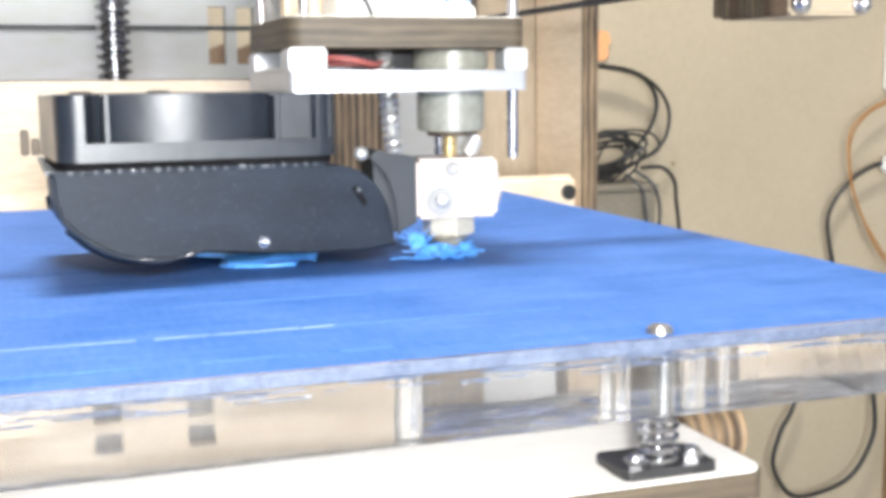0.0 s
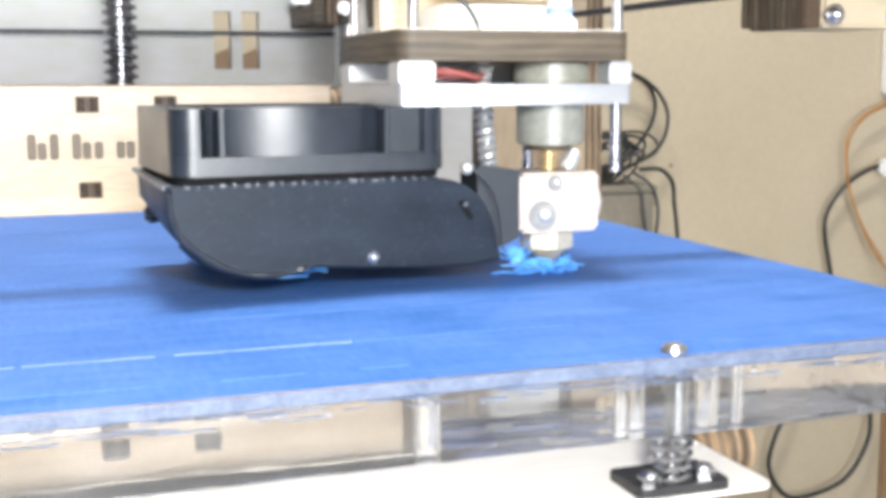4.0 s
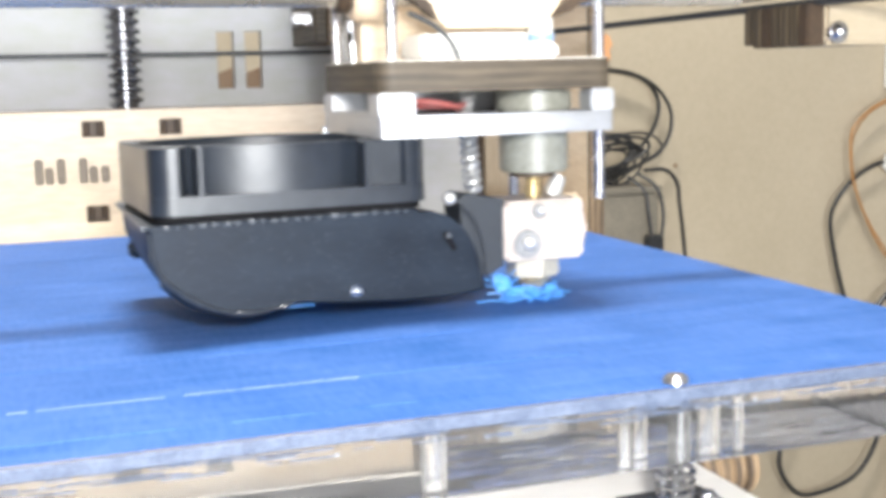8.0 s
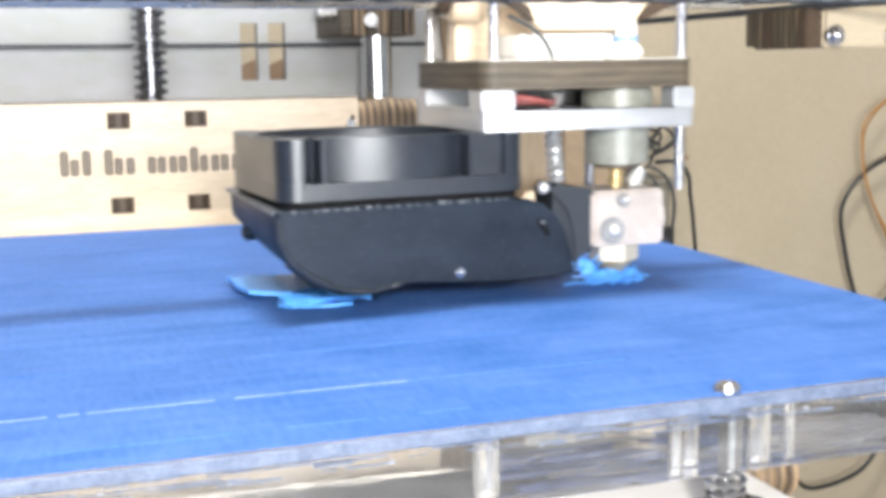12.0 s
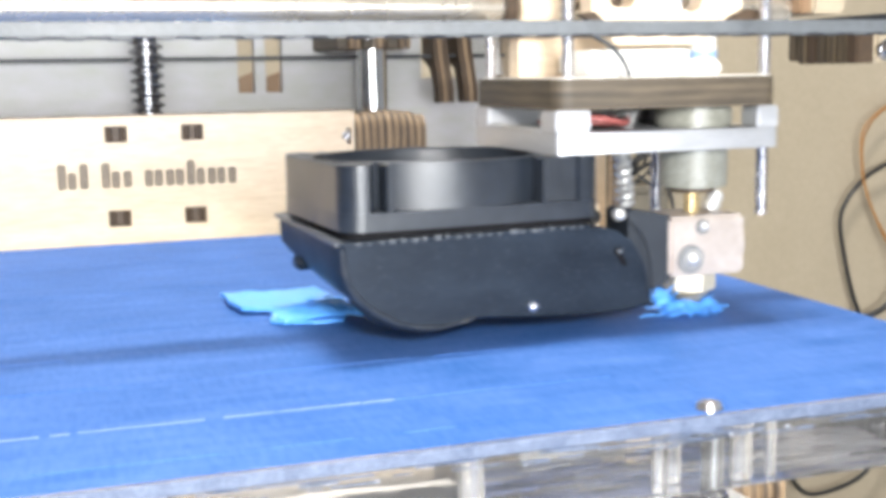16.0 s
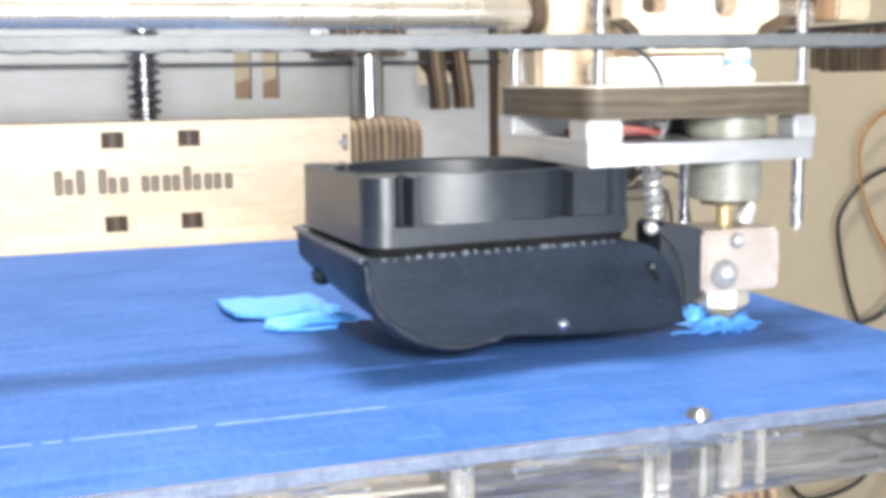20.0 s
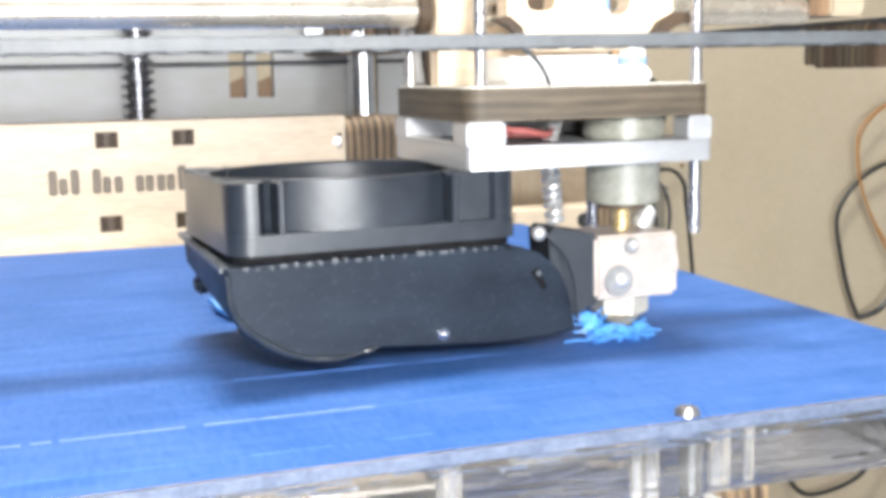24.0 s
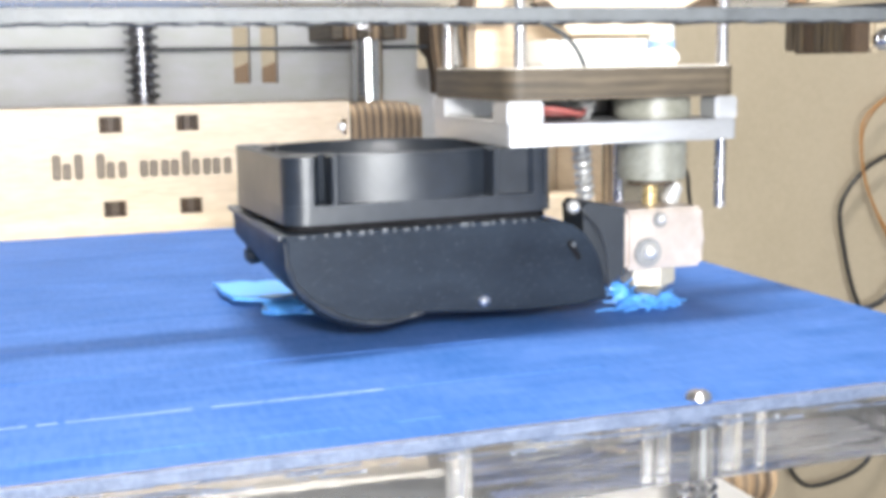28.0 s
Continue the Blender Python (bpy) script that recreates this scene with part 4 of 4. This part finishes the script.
outer = [(-84.6, 21.9), (-30.5, 21.9), (-26.5, 21.7), (-23.4, 20.6), (-20.6, 18.6), (-18.4, 15.8), (-16.9, 12.6), (-16.0, 9.0), (-15.4, 4.4), (-22, 3.7), (-34, 3.8), (-46, 4.6), (-54, 5.4), (-57, 5.6), (-60.0, 5.0), (-65.5, 4.5), (-71.5, 5.4), (-77.0, 8.0), (-82.2, 11.2), (-84.3, 14.4)]


def duct_body():
    """The duct's outline, drawn back and drawn in towards its rear end."""
    bm = bmesh.new()
    rings = []
    for y, f, up, dx in ((-15.4, 0.985, 0.3, 0.0), (-15.1, 0.995, 0.1, 0.0), (-14.6, 1.0, 0, 0.0), (-4, 1.0, 0.3, 0.8), (10, 0.998, 1.0, 2.0), (24, 0.99, 2.0, 3.2), (42, 0.98, 3.6, 4.6)):
        ring = []
        for x, z in outer:
            zz = 21.9 - (21.9 - z) * f + up * max(0, (21.9 - z) / 19)
            ring.append(bm.verts.new((DX - 50 + (x + 50) * f + (dx if x < -55 else 0), y + DY, zz)))
        rings.append(ring)
    n = len(outer)
    for a, b in zip(rings, rings[1:]):
        for k in range(n):
            bm.faces.new((a[k], a[(k + 1) % n], b[(k + 1) % n], b[k]))
    bm.faces.new(rings[0])
    bm.faces.new(rings[-1][::-1])
    return bm


duct = part("air_duct", duct_body(), DUCT, head, "matt black printed air duct")
part("lower_shell", tube(smooth_path([(-80.6, DY - 12.6, 12.2), (-76, DY - 12.9, 8.2), (-70, DY - 13, 5.8), (-64, DY - 13, 5.2), (-59, DY - 12.6, 6.2)], 6), 1.7, 14), DUCT, duct, "rounded lower edge of the duct")
rim_line = [(-83.7, DY - 15.0, 21.4), (-83.0, DY - 15.5, 15.4), (-80.8, DY - 15.6, 11.8), (-76.0, DY - 15.6, 8.2), (-70.6, DY - 15.6, 5.6), (-64.6, DY - 15.6, 4.8), (-59, DY - 15.5, 5.3), (-56.5, DY - 15.4, 5.9)]
part("duct_lip", tube([p + 0.22 * noise.noise_vector(p * 0.45) for p in smooth_path(rim_line, 8)], 0.6, taper=[0.7, 1.0, 0.8, 1.15, 0.9, 1.2, 1.0, 0.75, 1.1, 0.9, 0.6, 1.0, 0.7]), PLASTIC, duct, "black seam round the duct's front")
part("duct_flange", prism([(-83.6, DY - 15.4), (-30.0, DY - 15.4), (-29.0, DY - 14.4), (-29.0, 34), (-31, 36.5), (-77.5, 36.5), (-79.8, 34.5), (-84.4, DY - 14.4)], "z", 21.8, 22.6), DUCT, duct)
part("flange_edge", prism([(-84.8, DY - 14.6), (-83.2, DY - 14.6), (-78.6, 34.2), (-80.2, 34.2)], "z", 21.9, 22.75), DUCT_RIM, duct, "pale grey edge of the flange")
rnd = random.Random(8)
for k in range(22):
    x0 = -81.0 + 2.32 * k + rnd.uniform(-0.25, 0.25)
    wide = rnd.choice((0.6, 0.8, 0.9, 1.3 if k < 13 else 1.8))
    part("tooth", box(x0, x0 + wide, DY - 15.75, DY - 14.6, 21.9, 22.6 + rnd.uniform(0.0, 0.35), 0.25), DUCT_RIM, duct, "small grey tooth")
part("duct_screw", merge(cyl((-43.6, DY - 16.1, 7.0), (-43.6, DY - 15.2, 7.0), 1.15, n=14), ball((-43.6, DY - 15.9, 7.0), 0.95, 10)), STEEL, duct, "shiny screw head")
part("duct_latch", prism([(-24.4, 17.0), (-23.2, 17.6), (-21.0, 13.8), (-21.9, 13.2)], "y", DY - 15.7, DY - 13.5), SEAM, duct, "small black latch")
part("latch_pin", ball((-22.9, DY - 15.5, 16.6), 0.6, 10), DUCT_RIM, duct)
part("side_knob", cyl((-74, 20, 14.0), (-80.4, 20, 13.4), 2.1, n=18, bevel=0.7), DUCT, duct, "dark round knob")
back = TURNED.inverted()
for name, bm, mat, label in (("duct_outlet", prism([(-20.0, 14.0), (-20.6, 23.4), (-19.4, 24.5), (-10.7, 22.8), (-10.7, 8.6), (-14, 7.0), (-19.0, 6.0)], "y", -9.2, 1), OUTLET, "dark outlet towards the nozzle"),
                             ("outlet_screw", ball((-23.4, -10.8, 23.9), 1.5, 18), PALE_STEEL, "shiny round screw head"),
                             ("outlet_rim", tube(smooth_path([(-23.0, -11.6, 24.4), (-20.6, -12.2, 22.0), (-17.8, -12.2, 18.4), (-16.2, -12.0, 13.0), (-15.6, -11.8, 6.4)], 6), 0.24), OUTLET, "")):
    part(name, bm, mat, duct, label).matrix_basis = back
duct.matrix_basis = TURNED
for ob in (fan, hub):
    ob.matrix_basis = FAN_TURNED
# molten plastic that clings to the nozzle: a crumpled clot and loose strings
rnd = random.Random(11)
for k, (x, y, z, rx, ry, rz) in enumerate(((-8.6, -2.6, 3.4, 2.2, 1.5, 2.3), (-6.0, -4.4, 1.7, 2.2, 1.5, 1.2), (-2.6, -5.6, 0.9, 2.2, 1.3, 0.7), (2.2, -4.0, 2.0, 1.5, 1.2, 0.9), (0.8, 3.5, 1.6, 3.6, 2.0, 1.3))):
    part("plastic_clot", crumple(17 + 6 * k, 0.8 * rx, 0.8 * ry, 0.8 * rz), BLUE_PLA, noz, "crumpled clot of bright blue plastic", at=(x, y, z))


def curl(start, heading, length, bend, rise, r):
    """A loose thread that wanders over the bed from a start point."""
    pts, (x, y, z), a = [], start, heading
    n = max(4, int(length / 1.3))
    for i in range(n + 1):
        pts.append((x, y, max(r * 0.6, z)))
        a += rnd.uniform(-bend, bend)
        x, y, z = x + length / n * math.cos(a), y + length / n * math.sin(a) * 0.75, z + rise / n + rnd.uniform(-0.3, 0.3)
    return tube(smooth_path(pts, 3), r, 5)


for k in range(46):
    a = rnd.uniform(math.pi * 0.75, math.pi * 1.95)
    start = (4.0 * math.cos(a) - 2.0, 3.4 * math.sin(a) - 2.4, rnd.uniform(0.2, 2.4))
    part("plastic_string", curl(start, a + rnd.uniform(-1.4, 1.4), rnd.uniform(3, 6.5), 1.1, rnd.uniform(-1.5, 1.0), rnd.uniform(0.13, 0.24)), BLUE_PLA, noz)
for k in range(12):
    start = (-3.0 + rnd.uniform(-2.5, 4), -6.0 + rnd.uniform(-1.0, 1.0), rnd.uniform(0.2, 1.4))
    part("plastic_string", curl(start, rnd.uniform(0, 6.28), rnd.uniform(3, 6), 1.3, rnd.uniform(-0.8, 1.0), rnd.uniform(0.15, 0.28)), BLUE_PLA, noz)
for k in range(11):
    start = (-9.0 + rnd.uniform(-1, 1.4), -3.0 + rnd.uniform(-1.5, 1.5), rnd.uniform(2, 4.5))
    part("plastic_string", curl(start, rnd.uniform(0, 6.28), rnd.uniform(3, 6), 1.4, rnd.uniform(0.5, 3.0), rnd.uniform(0.14, 0.24)), BLUE_PLA, noz)
for start, heading, length in (((-8, -5.5, 0.5), 3.25, 8), ((-6, -6.8, 0.4), 3.5, 6), ((3, -4.0, 0.8), -0.2, 4.2), ((1.5, -5.4, 0.5), -0.6, 3.6)):
    part("plastic_string", curl(start, heading, length, 0.35, 0.0, 0.22), BLUE_PLA, noz)

# ---- behind the printer: cables, box, wall marks ----


def cable(name, pts, r, mat, label, category="cable", steps=10, flat=1.0, group=""):
    base = Vector(pts[0])
    return solo(name, tube([p - base for p in smooth_path(pts, steps)], r, 8, flat), mat, tuple(base), label, category, group)


WY = 1036
cable("cable", [(500, WY, 60), (560, WY, 57), (600, WY - 3, 50), (630, WY - 6, 31), (645, WY - 6, 2), (636, WY - 4, -32), (600, WY, -54), (550, WY, -67), (500, WY, -74)], 2.7, CABLE, "thin black cable in a loose loop", flat=0.6)
cable("cable", [(500, WY + 6, 58), (566, WY + 6, 55), (612, WY + 4, 45), (633, WY + 4, 22), (629, WY + 4, -8), (600, WY, -40), (555, WY - 8, -65)], 3.0, CABLE, "thin black cable in a loose loop", flat=0.6)
rnd = random.Random(21)
for k in range(9):
    cx, cz = 566 + rnd.uniform(-16, 10), -40 + rnd.uniform(-10, 9)
    rx, rz, ph = rnd.uniform(26, 50), rnd.uniform(10, 27), rnd.uniform(0, 6.28)
    pts = [(cx + rx * math.cos(ph + a) + rnd.uniform(-3, 3), WY - 10 - 3.2 * k + rnd.uniform(-4, 4), cz + rz * math.sin(ph + a) + 0.15 * rx * math.cos(ph + a)) for a in [i * 0.8 for i in range(9)]]
    cable("coiled_cable", pts, rnd.uniform(1.4, 2.0), CABLE, "black cable coiled in a tangle on a grey box", steps=6, group="cables in the tangle")
cable("cable", [(592, WY - 40, -54), (618, WY - 40, -55), (634, WY - 38, -70), (638, WY - 36, -92), (643, WY - 34, -118), (652, WY - 30, -180)], 2.3, CABLE, "black cable hanging beside a grey box")
cable("cable", [(572, WY - 40, -60), (588, WY - 48, -76), (592, WY - 50, -100), (598, WY - 50, -140)], 2.0, CABLE, "black cable hanging over a grey box")
cable("cable", [(582, WY - 40, -56), (602, WY - 48, -72), (610, WY - 50, -100), (606, WY - 50, -140)], 2.0, CABLE, "black cable hanging over a grey box")
gbox = thing("cable_box", (560, WY - 18, -330), "grey metal box under the tangled cables, its shade painted brown", "box")
part("body", box(-80, 48, -28, 26, 0, 252, 3, 2), BOX_GREY, gbox)
part("lid", box(-82, 50.5, -30, 28, 252, 259, 1.5, 2), BOX_GREY, gbox)
part("plug", box(26, 46, -42, -31, 176, 206, 2, 2), CABLE, gbox, "black plug")
shelf = thing("side_table", (600, WY - 60, LOW), "low grey side table against the wall", "side table")
part("top", box(-260, 40, -60, 80, -LOW - 352, -LOW - 330, 3, 2), TABLE, shelf)
for sx in (-250, 10):
    for sy in (-50, 50):
        part("leg", box(sx, sx + 22, sy, sy + 22, 0, -LOW - 352, 2), TABLE, shelf)
cable("cable", [(960, WY + 8, -62), (934, WY + 8, -67), (905, WY + 8, -82), (881, WY + 8, -107), (872, WY + 8, -134), (881, WY + 8, -181), (893, WY + 8, -222), (905, WY + 6, -253)], 2.8, CABLE, "black cable that curves down the wall")
cable("cable", [(905, WY + 6, -254), (920, WY, -249), (936, WY - 2, -240), (960, WY - 4, -216)], 3.8, CABLE, "black cable with a plug against the wall")
cable("wire", [(985, WY + 4, 22), (944, WY + 4, 11), (913, WY + 4, -6), (896, WY + 4, -30), (901, WY + 4, -84), (922, WY + 4, -133), (950, WY + 4, -177), (985, WY + 4, -205)], 1.5, ORANGE_WIRE, "thin orange wire against the wall", "wire")
cable("wire", [(985, WY + 8, 16), (940, WY + 8, 5), (915, WY + 8, -12), (901, WY + 8, -40), (907, WY + 8, -90), (928, WY + 8, -136), (960, WY + 8, -180)], 1.2, ORANGE_WIRE, "thin brown wire against the wall", "wire")
cable("cable", [(838, WY + 8, -340), (826, WY + 6, -366), (811, WY + 4, -388), (802, WY + 4, -428), (825, WY + 4, -466), (858, WY + 4, -473), (916, WY + 4, -456), (948, WY + 4, -408), (949, WY + 6, -360), (940, WY + 8, -325)], 3.0, CABLE, "black cable hanging in a loop against the wall")
solo("wall_peg", cyl((0, 0, 0), (0, -3, 0), 2.0, n=10), TRIM, (667, 1060, -56), "small dark mark on the wall", "peg")
solo("door_trim", box(-14, 14, -14, 0, -600, 0, 2), TRIM, (996, 1060, -170), "brown wooden trim on the wall", "trim", kind="structure")
tag_ob = thing("paper_tag", (575, 1058, 62), "small orange paper tag on the wall", "tag")
part("sheet", prism([(-16, 2), (-6, 0), (3, 1), (8, 7), (6, 15), (10, 22), (7, 31), (0, 34), (-8, 32), (-16, 33)], "y", -1.2, 0), ORANGE_PAPER, tag_ob)
sw = thing("wall_switch", (990, 1060, 60), "pale switch box on the wall", "switch")
part("plate", box(-34, 34, -16, 0, -36, 46, 3, 2), WHITE, sw)
part("rocker", box(-12, 12, -20, -15.8, -18, 18, 1.5, 2), WHITE, sw)
conn = thing("cable_connector", (964, WY + 8, -66), "white connector at the end of a black cable", "connector")
part("shell", box(-12, 20, -6, 6, -10, 12, 2, 2), WHITE, conn)
part("lug", box(-17, -11.5, -4, 4, -5, 5, 1, 2), WHITE, conn)
lampb = thing("ceiling_lamp", (30, 270, 1372), "long white ceiling lamp above the table", "lamp")
part("housing", box(-250, 250, -65, 65, 2, 40, 4, 2), WHITE, lampb)
part("cord", cyl((0, 0, 40), (0, 0, 88), 4, n=10), CABLE, lampb)

HEAD_ROWS = [
    (0.0, 0.0557, 0.0955),
    (0.1, 0.0557, 0.0958),
    (0.2, 0.0516, 0.0961),
    (0.3, 0.0500, 0.0964),
    (0.4, 0.0512, 0.0967),
    (0.5, 0.0565, 0.0970),
    (0.6, 0.0533, 0.0967),
    (0.7, 0.0501, 0.0965),
    (0.8, 0.0506, 0.0962),
    (0.9, 0.0534, 0.0960),
    (1.0, 0.0526, 0.0957),
    (1.1, 0.0476, 0.0958),
    (1.2, 0.0476, 0.0959),
    (1.3, 0.0478, 0.0961),
    (1.4, 0.0483, 0.0962),
    (1.5, 0.0501, 0.0963),
    (1.6, 0.0471, 0.0950),
    (1.7, 0.0463, 0.0938),
    (1.8, 0.0540, 0.0925),
    (1.9, 0.0561, 0.0913),
    (2.0, 0.0592, 0.0900),
    (2.1, 0.0614, 0.0901),
    (2.2, 0.0614, 0.0902),
    (2.3, 0.0587, 0.0904),
    (2.4, 0.0589, 0.0905),
    (2.5, 0.0615, 0.0906),
    (2.6, 0.0634, 0.0908),
    (2.7, 0.0654, 0.0910),
    (2.8, 0.0683, 0.0911),
    (2.9, 0.0668, 0.0913),
    (3.0, 0.0668, 0.0915),
    (3.1, 0.0619, 0.0911),
    (3.2, 0.0640, 0.0907),
    (3.3, 0.0690, 0.0902),
    (3.4, 0.0714, 0.0898),
    (3.5, 0.0715, 0.0894),
    (5.5, 0.0808, 0.0733),
    (5.6, 0.0791, 0.0744),
    (5.7, 0.0785, 0.0754),
    (5.8, 0.0807, 0.0765),
    (5.9, 0.0825, 0.0775),
    (6.0, 0.0828, 0.0786),
    (6.1, 0.0792, 0.0801),
    (6.2, 0.0749, 0.0816),
    (6.3, 0.0691, 0.0832),
    (6.4, 0.0648, 0.0847),
    (6.5, 0.0645, 0.0862),
    (6.6, 0.0639, 0.0857),
    (6.7, 0.0660, 0.0852),
    (6.8, 0.0732, 0.0847),
    (6.9, 0.0765, 0.0842),
    (7.0, 0.0811, 0.0837),
    (7.1, 0.0786, 0.0865),
    (7.2, 0.0779, 0.0894),
    (7.3, 0.0747, 0.0922),
    (7.4, 0.0719, 0.0951),
    (7.5, 0.0700, 0.0979),
    (7.6, 0.0606, 0.0949),
    (7.7, 0.0603, 0.0919),
    (7.8, 0.0633, 0.0889),
    (7.9, 0.0641, 0.0859),
    (8.0, 0.0677, 0.0829),
    (8.1, 0.0739, 0.0850),
    (8.2, 0.0785, 0.0871),
    (8.3, 0.0794, 0.0892),
    (8.4, 0.0791, 0.0913),
    (8.5, 0.0766, 0.0934),
    (8.6, 0.0688, 0.0921),
    (8.7, 0.0661, 0.0909),
    (8.8, 0.0697, 0.0896),
    (8.9, 0.0740, 0.0884),
    (9.0, 0.0799, 0.0871),
    (9.1, 0.0824, 0.0898),
    (9.2, 0.0854, 0.0926),
    (9.3, 0.0837, 0.0953),
    (9.4, 0.0770, 0.0981),
    (9.5, 0.0795, 0.1008),
    (9.6, 0.0785, 0.0991),
    (9.7, 0.0783, 0.0974),
    (9.8, 0.0802, 0.0957),
    (9.9, 0.0844, 0.0940),
    (10.0, 0.0878, 0.0923),
    (10.1, 0.0889, 0.0927),
    (10.2, 0.0908, 0.0931),
    (10.3, 0.0877, 0.0936),
    (10.4, 0.0839, 0.0940),
    (10.5, 0.0836, 0.0944),
    (10.6, 0.0799, 0.0953),
    (10.7, 0.0804, 0.0963),
    (10.8, 0.0780, 0.0972),
    (10.9, 0.0812, 0.0982),
    (11.0, 0.0894, 0.0991),
    (11.1, 0.0951, 0.0992),
    (11.2, 0.0953, 0.0993),
    (11.3, 0.0956, 0.0995),
    (11.4, 0.0914, 0.0996),
    (11.5, 0.0885, 0.0997),
    (11.6, 0.0799, 0.0996),
    (11.7, 0.0782, 0.0995),
    (11.8, 0.0780, 0.0995),
    (11.9, 0.0806, 0.0994),
    (12.0, 0.0867, 0.0993),
    (12.1, 0.0921, 0.1002),
    (12.2, 0.0904, 0.1010),
    (12.3, 0.0895, 0.1019),
    (12.4, 0.0896, 0.1027),
    (12.5, 0.0872, 0.1036),
    (14.5, 0.0845, 0.0793),
    (14.6, 0.0874, 0.0785),
    (14.7, 0.0900, 0.0777),
    (14.8, 0.0894, 0.0769),
    (14.9, 0.0907, 0.0761),
    (15.0, 0.0974, 0.0753),
    (15.1, 0.0992, 0.0752),
    (15.2, 0.1011, 0.0751),
    (15.3, 0.1011, 0.0749),
    (15.4, 0.0941, 0.0748),
    (15.5, 0.0906, 0.0747),
    (15.6, 0.0855, 0.0746),
    (15.7, 0.0879, 0.0745),
    (15.8, 0.0902, 0.0744),
    (15.9, 0.0907, 0.0743),
    (16.0, 0.0957, 0.0742),
    (16.1, 0.1018, 0.0746),
    (16.2, 0.1069, 0.0750),
    (16.3, 0.1080, 0.0753),
    (16.4, 0.1010, 0.0757),
    (16.5, 0.1029, 0.0761),
    (16.6, 0.1004, 0.0754),
    (16.7, 0.0980, 0.0747),
    (16.8, 0.0947, 0.0740),
    (16.9, 0.0895, 0.0733),
    (17.0, 0.0876, 0.0726),
    (17.1, 0.0881, 0.0719),
    (17.2, 0.0879, 0.0713),
    (17.3, 0.0915, 0.0706),
    (17.4, 0.0975, 0.0700),
    (17.5, 0.1001, 0.0693),
    (17.6, 0.0988, 0.0719),
    (17.7, 0.0970, 0.0744),
    (17.8, 0.0955, 0.0770),
    (17.9, 0.0908, 0.0795),
    (18.0, 0.0895, 0.0821),
    (18.1, 0.0827, 0.0792),
    (18.2, 0.0813, 0.0763),
    (18.3, 0.0813, 0.0733),
    (18.4, 0.0819, 0.0704),
    (18.5, 0.0857, 0.0675),
    (18.6, 0.0895, 0.0679),
    (18.7, 0.0953, 0.0683),
    (18.8, 0.0972, 0.0686),
    (18.9, 0.0976, 0.0690),
    (19.0, 0.1007, 0.0694),
    (19.1, 0.0991, 0.0696),
    (19.2, 0.0990, 0.0698),
    (19.3, 0.0988, 0.0701),
    (19.4, 0.0929, 0.0703),
    (19.5, 0.0911, 0.0705),
    (19.6, 0.0920, 0.0688),
    (19.7, 0.0943, 0.0671),
    (19.8, 0.0948, 0.0655),
    (19.9, 0.0958, 0.0638),
    (20.0, 0.0986, 0.0621),
    (20.1, 0.1003, 0.0605),
    (20.2, 0.0995, 0.0589),
    (20.3, 0.0999, 0.0574),
    (20.4, 0.1013, 0.0558),
    (20.5, 0.0995, 0.0542),
    (20.6, 0.0985, 0.0549),
    (20.7, 0.0943, 0.0556),
    (20.8, 0.0893, 0.0562),
    (20.9, 0.0833, 0.0569),
    (21.0, 0.0843, 0.0576),
    (21.1, 0.0852, 0.0558),
    (21.2, 0.0853, 0.0540),
    (21.3, 0.0868, 0.0521),
    (21.4, 0.0889, 0.0503),
    (21.5, 0.0909, 0.0485),
    (21.6, 0.0954, 0.0490),
    (21.7, 0.0884, 0.0495),
    (21.8, 0.0880, 0.0500),
    (21.9, 0.0868, 0.0505),
    (22.0, 0.0871, 0.0510),
    (22.1, 0.0840, 0.0501),
    (22.2, 0.0794, 0.0492),
    (22.3, 0.0762, 0.0482),
    (22.4, 0.0769, 0.0473),
    (22.5, 0.0772, 0.0464),
    (24.5, 0.0752, 0.0635),
    (24.6, 0.0756, 0.0623),
    (24.7, 0.0789, 0.0611),
    (24.8, 0.0806, 0.0598),
    (24.9, 0.0821, 0.0586),
    (25.0, 0.0843, 0.0574),
    (25.1, 0.0845, 0.0581),
    (25.2, 0.0899, 0.0588),
    (25.3, 0.0918, 0.0594),
    (25.4, 0.0867, 0.0601),
    (25.5, 0.0850, 0.0608),
    (25.6, 0.0839, 0.0603),
    (25.7, 0.0817, 0.0597),
    (25.8, 0.0814, 0.0592),
    (25.9, 0.0848, 0.0586),
    (26.0, 0.0922, 0.0581),
    (26.1, 0.0933, 0.0599),
    (26.2, 0.0860, 0.0617),
    (26.3, 0.0829, 0.0634),
    (26.4, 0.0818, 0.0652),
    (26.5, 0.0888, 0.0670),
    (26.6, 0.0921, 0.0651),
    (26.7, 0.0944, 0.0633),
    (26.8, 0.0957, 0.0614),
    (26.9, 0.0919, 0.0596),
    (27.0, 0.0902, 0.0577),
    (27.1, 0.0916, 0.0599),
    (27.2, 0.0899, 0.0621),
    (27.3, 0.0865, 0.0642),
    (27.4, 0.0839, 0.0664),
    (27.5, 0.0913, 0.0686),
    (27.6, 0.0945, 0.0696),
    (27.7, 0.0932, 0.0705),
    (27.8, 0.0846, 0.0715),
    (27.9, 0.0852, 0.0724),
    (28.0, 0.0867, 0.0734),
]


def motions():
    """The head runs over the bed; its cross rod follows it to and fro."""
    walk(head, [(t, pose(x, y, BED + 0.0003)) for t, x, y in HEAD_ROWS])
    walk(cross, [(t, pose(0, y + 0.015, BED + 0.0682)) for t, x, y in HEAD_ROWS])


motions()
